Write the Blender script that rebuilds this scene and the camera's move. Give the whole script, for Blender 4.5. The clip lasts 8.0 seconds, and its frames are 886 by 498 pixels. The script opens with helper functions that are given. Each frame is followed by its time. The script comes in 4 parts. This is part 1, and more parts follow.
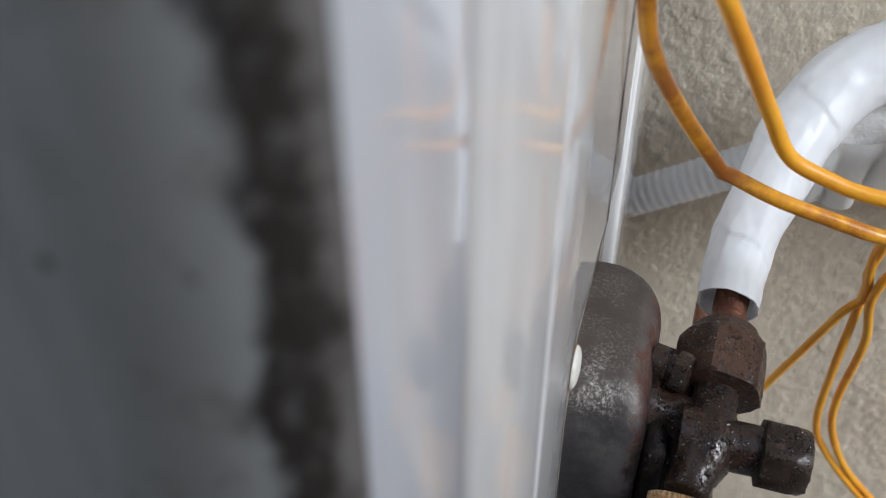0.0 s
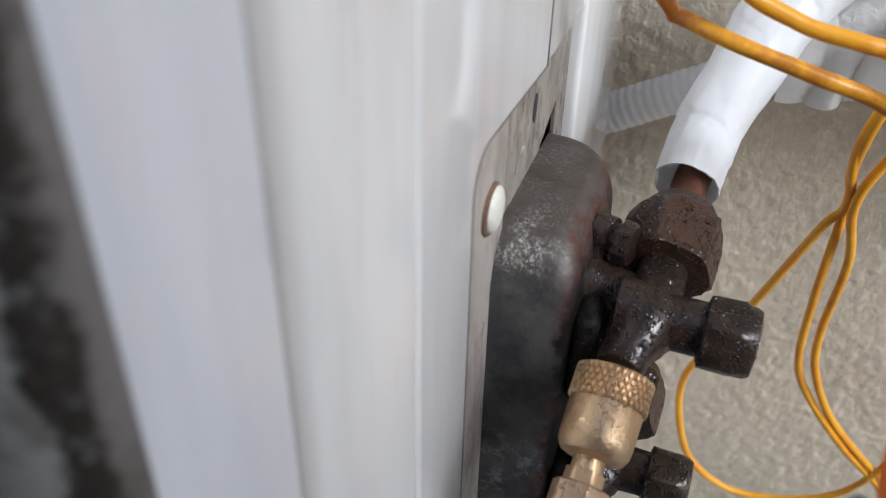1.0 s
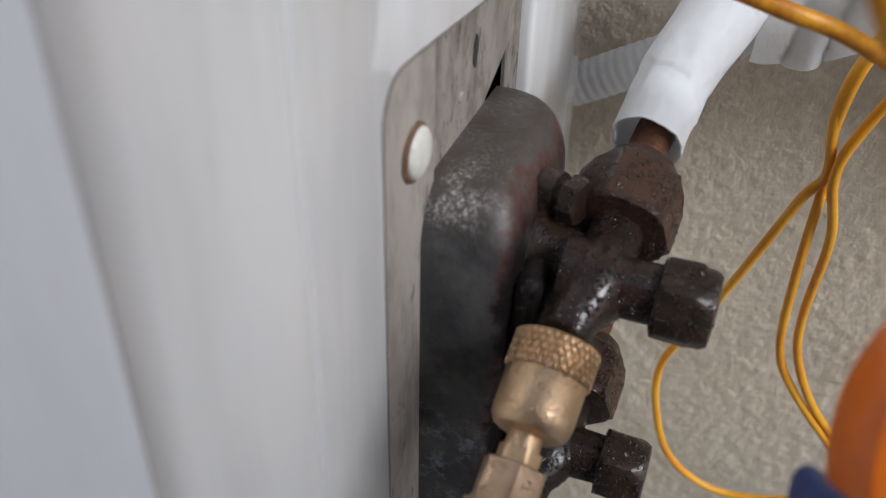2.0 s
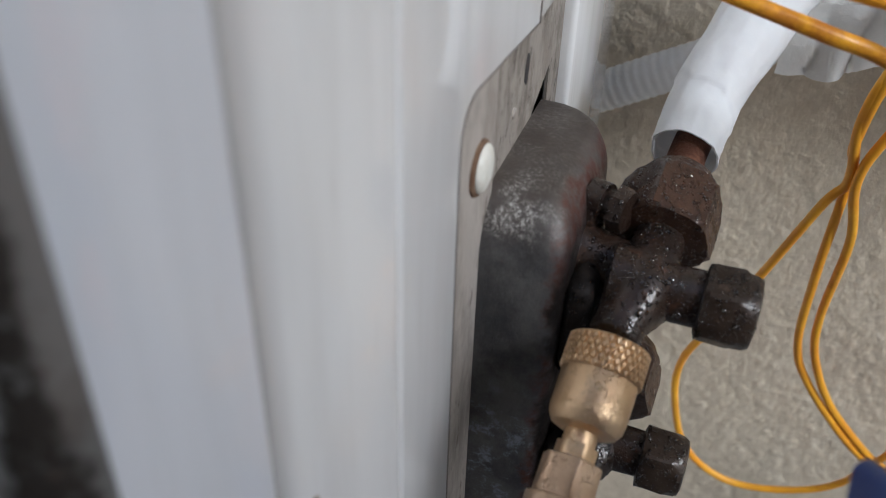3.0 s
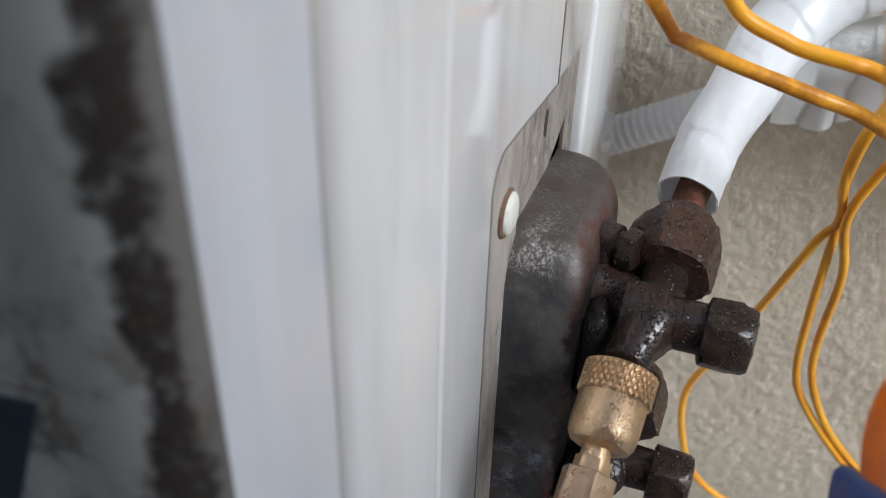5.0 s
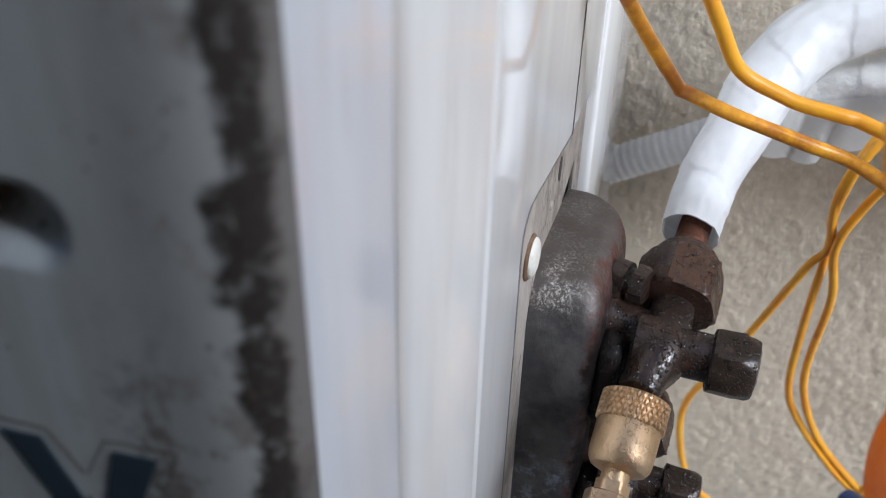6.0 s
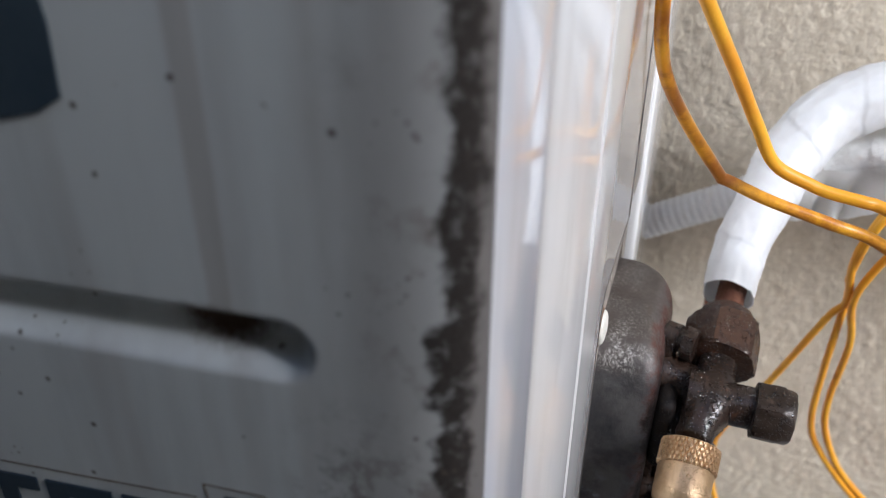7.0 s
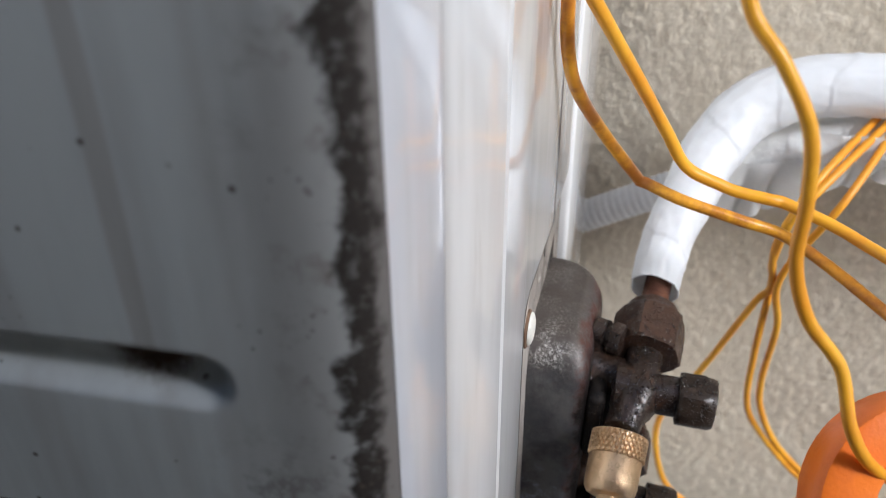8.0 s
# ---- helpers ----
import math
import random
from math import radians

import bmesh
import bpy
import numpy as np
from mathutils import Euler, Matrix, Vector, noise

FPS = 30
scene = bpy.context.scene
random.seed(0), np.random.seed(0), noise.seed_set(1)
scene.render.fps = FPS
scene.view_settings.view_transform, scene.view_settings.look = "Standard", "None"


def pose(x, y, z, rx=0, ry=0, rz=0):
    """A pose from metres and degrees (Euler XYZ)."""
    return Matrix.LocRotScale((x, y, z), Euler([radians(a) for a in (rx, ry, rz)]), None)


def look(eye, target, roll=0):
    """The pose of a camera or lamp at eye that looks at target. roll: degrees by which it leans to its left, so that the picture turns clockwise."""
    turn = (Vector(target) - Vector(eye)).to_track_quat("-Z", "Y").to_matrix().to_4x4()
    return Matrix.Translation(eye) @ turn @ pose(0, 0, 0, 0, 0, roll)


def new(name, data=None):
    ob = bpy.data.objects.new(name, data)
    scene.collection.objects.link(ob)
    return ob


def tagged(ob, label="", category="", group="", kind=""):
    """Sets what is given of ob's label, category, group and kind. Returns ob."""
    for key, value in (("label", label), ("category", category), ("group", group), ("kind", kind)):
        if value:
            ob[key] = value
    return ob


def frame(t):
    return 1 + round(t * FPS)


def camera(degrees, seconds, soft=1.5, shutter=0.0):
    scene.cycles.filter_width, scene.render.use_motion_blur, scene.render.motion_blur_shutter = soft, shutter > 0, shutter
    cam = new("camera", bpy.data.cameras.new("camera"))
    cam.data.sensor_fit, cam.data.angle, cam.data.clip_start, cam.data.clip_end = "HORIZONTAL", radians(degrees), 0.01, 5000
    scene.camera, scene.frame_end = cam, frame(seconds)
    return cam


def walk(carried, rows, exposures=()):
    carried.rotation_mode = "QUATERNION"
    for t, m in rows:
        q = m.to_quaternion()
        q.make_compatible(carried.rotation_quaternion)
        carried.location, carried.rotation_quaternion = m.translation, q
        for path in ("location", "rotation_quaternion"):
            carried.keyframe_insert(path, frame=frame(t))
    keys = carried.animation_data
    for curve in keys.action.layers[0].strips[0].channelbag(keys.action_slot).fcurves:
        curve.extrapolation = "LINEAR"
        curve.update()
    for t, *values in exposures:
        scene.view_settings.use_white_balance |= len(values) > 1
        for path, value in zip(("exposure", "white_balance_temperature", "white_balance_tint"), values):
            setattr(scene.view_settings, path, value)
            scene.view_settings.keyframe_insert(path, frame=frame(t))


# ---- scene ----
cam = camera(52.0, 8.0, soft=0.5)
PATH = [
    (0, (0.028, 0.021, 1.402), (-0.424, 1.551, 0.196), -0.3),
    (0.5, (0.038, 0.011, 1.376), (-0.457, 1.534, 0.178), 0.7),
    (1, (0.067, 0.02, 1.344), (-0.46, 1.541, 0.157), 1.2),
    (1.5, (0.084, 0.036, 1.329), (-0.478, 1.55, 0.15), 0.7),
    (1.7, (0.086, 0.043, 1.313), (-0.469, 1.569, 0.146), 1.3),
    (2.8, (0.073, 0.026, 1.325), (-0.451, 1.554, 0.146), 1.3),
    (3, (0.069, 0.024, 1.327), (-0.452, 1.552, 0.146), 1.7),
    (3.5, (0.065, 0.021, 1.331), (-0.452, 1.556, 0.157), 1.8),
    (4, (0.07, 0.006, 1.331), (-0.455, 1.548, 0.17), 2.0),
    (4.5, (0.072, -0.001, 1.337), (-0.466, 1.55, 0.194), 1.6),
    (4.7, (0.071, 0.0, 1.342), (-0.472, 1.552, 0.203), 1.5),
    (5.8, (0.065, -0.021, 1.364), (-0.473, 1.572, 0.281), 1.0),
    (6, (0.058, -0.021, 1.372), (-0.449, 1.558, 0.255), 1.3),
    (6.5, (0.052, -0.045, 1.401), (-0.468, 1.557, 0.322), 0.6),
    (7, (0.035, -0.062, 1.419), (-0.472, 1.543, 0.338), 0.3),
    (7.5, (0.046, -0.067, 1.42), (-0.433, 1.536, 0.323), 1.3),
    (8, (0.052, -0.065, 1.438), (-0.382, 1.538, 0.324), -0.8),
]
cam.data.dof.use_dof, cam.data.dof.focus_distance, cam.data.dof.aperture_fstop = True, 0.34, 11.0
walk(cam, [(t, look(eye, target, roll)) for t, eye, target, roll in PATH],
     [(0, -0.13, 5700, 7), (0.5, 0.2, 5750, 8), (1, 0.02, 5750, 8), (1.5, -0.2, 5850, 9), (3, -0.3, 5720, 7), (4.5, -0.08, 5750, 6), (6, 0.12, 5550, 8), (7, 0.25, 5750, 10), (8, 0.2, 5800, 9)])

# ---- world, sun ----
world = bpy.data.worlds.new("sky")
scene.world = world
world.use_nodes = True
wn = world.node_tree
sky = wn.nodes.new("ShaderNodeTexSky")
sky.sky_type, sky.sun_disc = "NISHITA", False
sky.sun_elevation, sky.sun_rotation = radians(38), radians(115)
sky.air_density, sky.dust_density, sky.ozone_density = 1.0, 2.5, 1.0
wn.links.new(sky.outputs[0], wn.nodes["Background"].inputs[0])
wn.nodes["Background"].inputs[1].default_value = 0.135

sun = bpy.data.lights.new("sun", "SUN")
sun.energy, sun.angle, sun.color = 2.35, radians(15), (1.0, 0.975, 0.95)
new("sun", sun).matrix_world = look((1.5, -0.70, 1.3), (0, 0, 0))


# ---- node helpers ----
def material(name):
    m = bpy.data.materials.new(name)
    m.use_nodes = True
    return m, m.node_tree, m.node_tree.nodes["Principled BSDF"]


def node(nt, kind, **sockets):
    n = nt.nodes.new("ShaderNode" + kind)
    for key, value in sockets.items():
        n.inputs[key.replace("_", " ")].default_value = value
    return n


def coords(nt, scale=(1, 1, 1)):
    c = nt.nodes.new("ShaderNodeTexCoord")
    mp = node(nt, "Mapping", Scale=scale)
    nt.links.new(c.outputs["Object"], mp.inputs["Vector"])
    return mp.outputs[0]


def noise_tex(nt, vec, scale, detail=4.0, rough=0.6):
    n = node(nt, "TexNoise", Scale=scale, Detail=detail, Roughness=rough)
    nt.links.new(vec, n.inputs["Vector"])
    return n.outputs["Fac"]


def ramp(nt, fac, lo, hi, a=0.0, b=1.0):
    n = node(nt, "MapRange", From_Min=lo, From_Max=hi, To_Min=a, To_Max=b)
    n.interpolation_type = "SMOOTHSTEP"
    nt.links.new(fac, n.inputs["Value"])
    return n.outputs[0]


def math_node(nt, op, a, b):
    n = nt.nodes.new("ShaderNodeMath")
    n.operation = op
    for k, v in enumerate((a, b)):
        if isinstance(v, (int, float)):
            n.inputs[k].default_value = v
        else:
            nt.links.new(v, n.inputs[k])
    return n.outputs[0]


def mix(nt, fac, a, b):
    n = nt.nodes.new("ShaderNodeMix")
    n.data_type = "RGBA"
    for k, v in ((0, fac), (6, a), (7, b)):
        if isinstance(v, tuple):
            n.inputs[k].default_value = (*v, 1)
        elif isinstance(v, (int, float)):
            n.inputs[k].default_value = v
        else:
            nt.links.new(v, n.inputs[k])
    return n.outputs[2]


def bump(nt, bsdf, height, strength, distance):
    n = node(nt, "Bump", Strength=strength, Distance=distance)
    nt.links.new(height, n.inputs["Height"])
    nt.links.new(n.outputs[0], bsdf.inputs["Normal"])
    nt.links.new(n.outputs[0], bsdf.inputs["Coat Normal"])


def surface(name, a, b, rough=(0.4, 0.6), metal=0.0, coarse=40, fine=600, relief=0.0, stretch=(1, 1, 1), c=None, c_amount=0.6):
    """A worn two-tone surface: coarse patches, fine grain, optional third tone in spots."""
    m, nt, bsdf = material(name)
    vec = coords(nt, stretch)
    big, small = noise_tex(nt, vec, coarse), noise_tex(nt, vec, fine, 3)
    tone = mix(nt, ramp(nt, math_node(nt, "ADD", math_node(nt, "MULTIPLY", big, 0.75), math_node(nt, "MULTIPLY", small, 0.25)), 0.4, 0.62), a, b)
    if c:
        spots = ramp(nt, noise_tex(nt, vec, coarse * 2.3, 6, 0.7), c_amount, c_amount + 0.08)
        tone = mix(nt, spots, tone, c)
    nt.links.new(tone, bsdf.inputs["Base Color"])
    nt.links.new(ramp(nt, big, 0.35, 0.65, *rough), bsdf.inputs["Roughness"])
    bsdf.inputs["Metallic"].default_value = metal
    if relief:
        bump(nt, bsdf, small, 0.6, relief)
    return m


def axis_of(nt, index):
    c = nt.nodes.new("ShaderNodeTexCoord")
    sp = nt.nodes.new("ShaderNodeSeparateXYZ")
    nt.links.new(c.outputs["Object"], sp.inputs[0])
    return sp.outputs[index]


# ---- materials ----
def front_paint():
    m, nt, bsdf = material("weathered_front_paint")
    vec = coords(nt)
    x, z = axis_of(nt, 0), axis_of(nt, 2)
    tone = mix(nt, ramp(nt, noise_tex(nt, coords(nt, (1, 1, 0.18)), 45, 4), 0.38, 0.68), (0.56, 0.595, 0.60), (0.485, 0.515, 0.522))
    streak = ramp(nt, noise_tex(nt, coords(nt, (1, 1, 0.06)), 30, 3), 0.55, 0.72, 0.0, 0.45)
    tone = mix(nt, streak, tone, (0.36, 0.35, 0.34))
    # line of grime beside the corner fold
    wob = math_node(nt, "ADD", math_node(nt, "MULTIPLY", math_node(nt, "SUBTRACT", noise_tex(nt, vec, 120, 5, 0.66), 0.5), 0.013), math_node(nt, "MULTIPLY", math_node(nt, "SUBTRACT", noise_tex(nt, vec, 38, 2), 0.5), 0.008))
    xx = math_node(nt, "ADD", x, wob)
    strip = math_node(nt, "MULTIPLY", ramp(nt, xx, -0.0128, -0.0100), ramp(nt, math_node(nt, "ADD", x, math_node(nt, "MULTIPLY", wob, 0.55)), -0.0030, -0.0054))
    strip = math_node(nt, "MULTIPLY", strip, ramp(nt, noise_tex(nt, vec, 190, 8, 0.78), 0.34, 0.50, 0.55, 1.0))
    halo = math_node(nt, "MULTIPLY", ramp(nt, xx, -0.045, -0.006), ramp(nt, noise_tex(nt, vec, 95, 6, 0.7), 0.52, 0.70, 0.0, 0.8))
    tone = mix(nt, halo, tone, (0.22, 0.20, 0.185))
    # darker tone over the rounding, up to the fold
    tone = mix(nt, ramp(nt, math_node(nt, "ADD", x, math_node(nt, "MULTIPLY", wob, 0.25)), -0.0080, -0.0045, 0.0, 0.95), tone, (0.135, 0.13, 0.124))
    # drip band above the channel's end
    off = math_node(nt, "ABSOLUTE", math_node(nt, "ADD", math_node(nt, "ADD", x, math_node(nt, "MULTIPLY", noise_tex(nt, coords(nt, (1, 1, 0.2)), 60, 2), 0.004)), 0.0605), 0.0)
    drip = math_node(nt, "MULTIPLY", ramp(nt, off, 0.0042, 0.0022), ramp(nt, z, 1.290, 1.297, 0.0, 0.42))
    tone = mix(nt, drip, tone, (0.29, 0.25, 0.225))
    # blotches of mildew low on the panel beside the grime
    low = math_node(nt, "MULTIPLY", ramp(nt, z, 1.285, 1.240), math_node(nt, "MULTIPLY", ramp(nt, x, -0.056, -0.030), ramp(nt, noise_tex(nt, vec, 85, 7, 0.74), 0.47, 0.62, 0.0, 0.85)))
    tone = mix(nt, low, tone, (0.085, 0.070, 0.060))
    brown = math_node(nt, "MULTIPLY", ramp(nt, x, -0.058, -0.016, 0.0, 0.5), ramp(nt, noise_tex(nt, coords(nt, (1, 1, 0.35)), 26, 4), 0.36, 0.62))
    tone = mix(nt, brown, tone, (0.25, 0.225, 0.205))
    dirt = mix(nt, noise_tex(nt, vec, 700, 3), (0.016, 0.0135, 0.012), (0.058, 0.049, 0.042))
    tone = mix(nt, strip, tone, dirt)
    # specks, rust at the channel's end
    v = node(nt, "TexVoronoi", Scale=110.0)
    nt.links.new(vec, v.inputs["Vector"])
    keep = ramp(nt, noise_tex(nt, vec, 60, 2), 0.51, 0.56)
    speck = math_node(nt, "MULTIPLY", ramp(nt, v.outputs["Distance"], 0.15, 0.04), keep)
    tone = mix(nt, speck, tone, (0.09, 0.065, 0.055))
    v2 = node(nt, "TexVoronoi", Scale=300.0)
    nt.links.new(vec, v2.inputs["Vector"])
    grit = math_node(nt, "MULTIPLY", ramp(nt, v2.outputs["Distance"], 0.24, 0.10), ramp(nt, math_node(nt, "ADD", noise_tex(nt, vec, 42, 3), math_node(nt, "MULTIPLY", ramp(nt, x, -0.05, -0.010), 0.10)), 0.63, 0.72, 0.0, 0.7))
    tone = mix(nt, grit, tone, (0.10, 0.075, 0.060))
    dx = math_node(nt, "ABSOLUTE", math_node(nt, "ADD", x, 0.0670), 0.0)
    dz = math_node(nt, "ABSOLUTE", math_node(nt, "SUBTRACT", z, 1.2890), 0.0)
    near = math_node(nt, "MULTIPLY", ramp(nt, dx, 0.026, 0.001), ramp(nt, dz, 0.0130, 0.0020))
    rust = ramp(nt, math_node(nt, "ADD", math_node(nt, "MULTIPLY", near, 0.95), math_node(nt, "MULTIPLY", noise_tex(nt, vec, 300, 7, 0.8), 0.8)), 0.68, 1.28)
    tone = mix(nt, rust, tone, (0.075, 0.045, 0.028))
    nt.links.new(tone, bsdf.inputs["Base Color"])
    nt.links.new(math_node(nt, "ADD", math_node(nt, "MULTIPLY", strip, 0.25), 0.62), bsdf.inputs["Roughness"])
    bsdf.inputs["Specular IOR Level"].default_value = 0.25
    bump(nt, bsdf, math_node(nt, "ADD", math_node(nt, "MULTIPLY", strip, 1.0), math_node(nt, "MULTIPLY", noise_tex(nt, vec, 500, 3), 0.08)), 0.5, 0.0006)
    return m


def side_paint(name="glossy_side_paint", a=(0.775, 0.775, 0.77), b=(0.70, 0.695, 0.685)):
    m, nt, bsdf = material(name)
    vec = coords(nt)
    streaks = coords(nt, (1, 1, 0.10))
    tone = mix(nt, ramp(nt, noise_tex(nt, streaks, 60, 4), 0.35, 0.7), a, b)
    tone = mix(nt, ramp(nt, noise_tex(nt, streaks, 140, 5), 0.58, 0.74, 0.0, 0.30), tone, (0.50, 0.47, 0.44))
    # grey band that paints in the darker shading beside the front crease
    side = math_node(nt, "ADD", axis_of(nt, 1), math_node(nt, "MULTIPLY", math_node(nt, "SUBTRACT", noise_tex(nt, streaks, 90, 3), 0.5), 0.003))
    seam = math_node(nt, "MULTIPLY", ramp(nt, side, 0.1232, 0.1246), ramp(nt, side, 0.1375, 0.1290, 0.0, 0.80))
    tone = mix(nt, seam, tone, (0.45, 0.445, 0.445))
    # one chip in the paint
    dy = math_node(nt, "SUBTRACT", axis_of(nt, 1), 0.1382)
    dz = math_node(nt, "SUBTRACT", axis_of(nt, 2), 1.161)
    far = math_node(nt, "SQRT", math_node(nt, "ADD", math_node(nt, "MULTIPLY", dy, dy), math_node(nt, "MULTIPLY", dz, dz)), 0.0)
    chip = ramp(nt, math_node(nt, "ADD", far, math_node(nt, "MULTIPLY", noise_tex(nt, vec, 500, 3), 0.0030)), 0.0034, 0.0022)
    tone = mix(nt, chip, tone, (0.30, 0.17, 0.10))
    nt.links.new(tone, bsdf.inputs["Base Color"])
    nt.links.new(ramp(nt, noise_tex(nt, streaks, 35, 3), 0.3, 0.7, 0.06, 0.15), bsdf.inputs["Roughness"])
    bsdf.inputs["Coat Weight"].default_value = 0.6
    bsdf.inputs["Coat Roughness"].default_value = 0.03
    bump(nt, bsdf, noise_tex(nt, coords(nt, (1, 1, 0.3)), 18, 2), 0.16, 0.002)
    return m


def plaster():
    m, nt, bsdf = material("rough_plaster")
    vec = coords(nt)
    tone = mix(nt, ramp(nt, noise_tex(nt, vec, 9, 5), 0.35, 0.65), (0.66, 0.58, 0.455), (0.58, 0.505, 0.395))
    tone = mix(nt, ramp(nt, noise_tex(nt, vec, 150, 5, 0.7), 0.42, 0.66), tone, (0.71, 0.63, 0.505))
    tone = mix(nt, ramp(nt, noise_tex(nt, vec, 420, 4, 0.7), 0.55, 0.72, 0.0, 0.35), tone, (0.40, 0.36, 0.31))
    nt.links.new(tone, bsdf.inputs["Base Color"])
    bsdf.inputs["Roughness"].default_value = 0.9
    h = math_node(nt, "ADD", noise_tex(nt, vec, 170, 5, 0.65), math_node(nt, "MULTIPLY", noise_tex(nt, vec, 650, 3), 0.4))
    bump(nt, bsdf, h, 0.6, 0.0025)
    return m


def wet_metal(name, a, b, c, rough, drops=330.0, metal=0.55, relief=0.7, wet=0.5):
    """Oily, corroded metal beaded with small drops of water."""
    m, nt, bsdf = material(name)
    vec = coords(nt)
    tone = mix(nt, ramp(nt, noise_tex(nt, vec, 70, 5, 0.7), 0.36, 0.64), a, b)
    tone = mix(nt, ramp(nt, noise_tex(nt, vec, 120, 6, 0.75), 0.56, 0.68), tone, c)
    nt.links.new(tone, bsdf.inputs["Base Color"])
    nt.links.new(ramp(nt, noise_tex(nt, vec, 90, 4), 0.35, 0.65, *rough), bsdf.inputs["Roughness"])
    bsdf.inputs["Metallic"].default_value = metal
    warp = nt.nodes.new("ShaderNodeVectorMath")
    warp.operation = "ADD"
    nz = node(nt, "TexNoise", Scale=260.0, Detail=2.0)
    nt.links.new(vec, nz.inputs["Vector"])
    sc = nt.nodes.new("ShaderNodeVectorMath")
    sc.operation = "SCALE"
    sc.inputs["Scale"].default_value = 0.0035
    nt.links.new(nz.outputs["Color"], sc.inputs[0])
    nt.links.new(vec, warp.inputs[0])
    nt.links.new(sc.outputs[0], warp.inputs[1])
    v = node(nt, "TexVoronoi", Scale=drops, Randomness=1.0)
    nt.links.new(warp.outputs[0], v.inputs["Vector"])
    bead = ramp(nt, v.outputs["Distance"], 0.42, 0.05)
    bead = math_node(nt, "MULTIPLY", bead, ramp(nt, noise_tex(nt, vec, 160, 2), 0.42, 0.55))
    h = math_node(nt, "ADD", bead, math_node(nt, "MULTIPLY", noise_tex(nt, vec, 450, 4, 0.7), 0.3))
    bump(nt, bsdf, h, relief, 0.0008)
    bsdf.inputs["Specular IOR Level"].default_value = 0.2
    bsdf.inputs["Coat Weight"].default_value = wet
    bsdf.inputs["Coat Roughness"].default_value = 0.05
    return m


def bracket_steel():
    m, nt, bsdf = material("bare_bracket_steel")
    vec = coords(nt)
    z, x = axis_of(nt, 2), axis_of(nt, 0)
    tone = mix(nt, ramp(nt, noise_tex(nt, vec, 60, 6, 0.7), 0.35, 0.66), (0.070, 0.070, 0.074), (0.165, 0.160, 0.156))
    scuff = ramp(nt, noise_tex(nt, coords(nt, (1, 1, 0.7)), 800, 10, 0.85), 0.46, 0.66)
    patch = ramp(nt, noise_tex(nt, vec, 80, 4), 0.38, 0.58)
    zz = math_node(nt, "ADD", z, math_node(nt, "MULTIPLY", math_node(nt, "SUBTRACT", noise_tex(nt, vec, 90, 4), 0.5), 0.02))
    high = ramp(nt, zz, 1.158, 1.184)
    tone = mix(nt, math_node(nt, "MULTIPLY", high, 0.8), tone, (0.088, 0.069, 0.056))
    shine = math_node(nt, "MULTIPLY", ramp(nt, zz, 1.166, 1.176), math_node(nt, "MULTIPLY", ramp(nt, zz, 1.196, 1.186), ramp(nt, axis_of(nt, 1), 0.268, 0.248, 0.08, 1.0)))
    shine = math_node(nt, "MULTIPLY", shine, ramp(nt, x, 0.029, 0.016, 0.10, 1.0))
    tone = mix(nt, math_node(nt, "MULTIPLY", math_node(nt, "MULTIPLY", scuff, patch), math_node(nt, "ADD", math_node(nt, "MULTIPLY", shine, 1.6), math_node(nt, "MULTIPLY", high, 0.16))), tone, (0.62, 0.60, 0.56))
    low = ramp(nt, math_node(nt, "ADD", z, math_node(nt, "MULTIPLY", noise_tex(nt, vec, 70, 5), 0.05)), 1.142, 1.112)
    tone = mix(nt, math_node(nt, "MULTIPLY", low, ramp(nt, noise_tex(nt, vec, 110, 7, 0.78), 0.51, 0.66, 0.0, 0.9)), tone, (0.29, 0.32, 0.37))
    red = math_node(nt, "ADD", x, math_node(nt, "MULTIPLY", noise_tex(nt, vec, 75, 5, 0.7), 0.022))
    crust = math_node(nt, "MULTIPLY", ramp(nt, red, 0.0380, 0.0435), ramp(nt, noise_tex(nt, vec, 240, 7, 0.75), 0.40, 0.56, 0.15, 0.8))
    tone = mix(nt, crust, tone, (0.115, 0.031, 0.017))
    oil = math_node(nt, "MULTIPLY", ramp(nt, math_node(nt, "ADD", x, math_node(nt, "MULTIPLY", noise_tex(nt, vec, 60, 5, 0.7), 0.016)), 0.0370, 0.0415), ramp(nt, zz, 1.176, 1.162))
    tone = mix(nt, oil, tone, (0.012, 0.009, 0.008))
    nt.links.new(tone, bsdf.inputs["Base Color"])
    bsdf.inputs["Metallic"].default_value = 0.35
    nt.links.new(ramp(nt, noise_tex(nt, vec, 120, 4), 0.3, 0.7, 0.34, 0.6), bsdf.inputs["Roughness"])
    bump(nt, bsdf, noise_tex(nt, vec, 400, 5, 0.7), 0.5, 0.0008)
    return m


def cable_yellow(name, worn):
    m, nt, bsdf = material(name)
    vec = coords(nt)
    tone = mix(nt, ramp(nt, noise_tex(nt, vec, 30, 4), 0.35, 0.65), (0.86, 0.42, 0.022), (0.78, 0.32, 0.014))
    tone = mix(nt, ramp(nt, noise_tex(nt, vec, 32, 6, 0.66), worn, worn + 0.2, 0.0, 0.9), tone, (0.42, 0.14, 0.018))
    nt.links.new(tone, bsdf.inputs["Base Color"])
    nt.links.new(ramp(nt, noise_tex(nt, vec, 120, 3), 0.3, 0.7, 0.3, 0.5), bsdf.inputs["Roughness"])
    bump(nt, bsdf, noise_tex(nt, vec, 300, 4), 0.3, 0.0006)
    return m


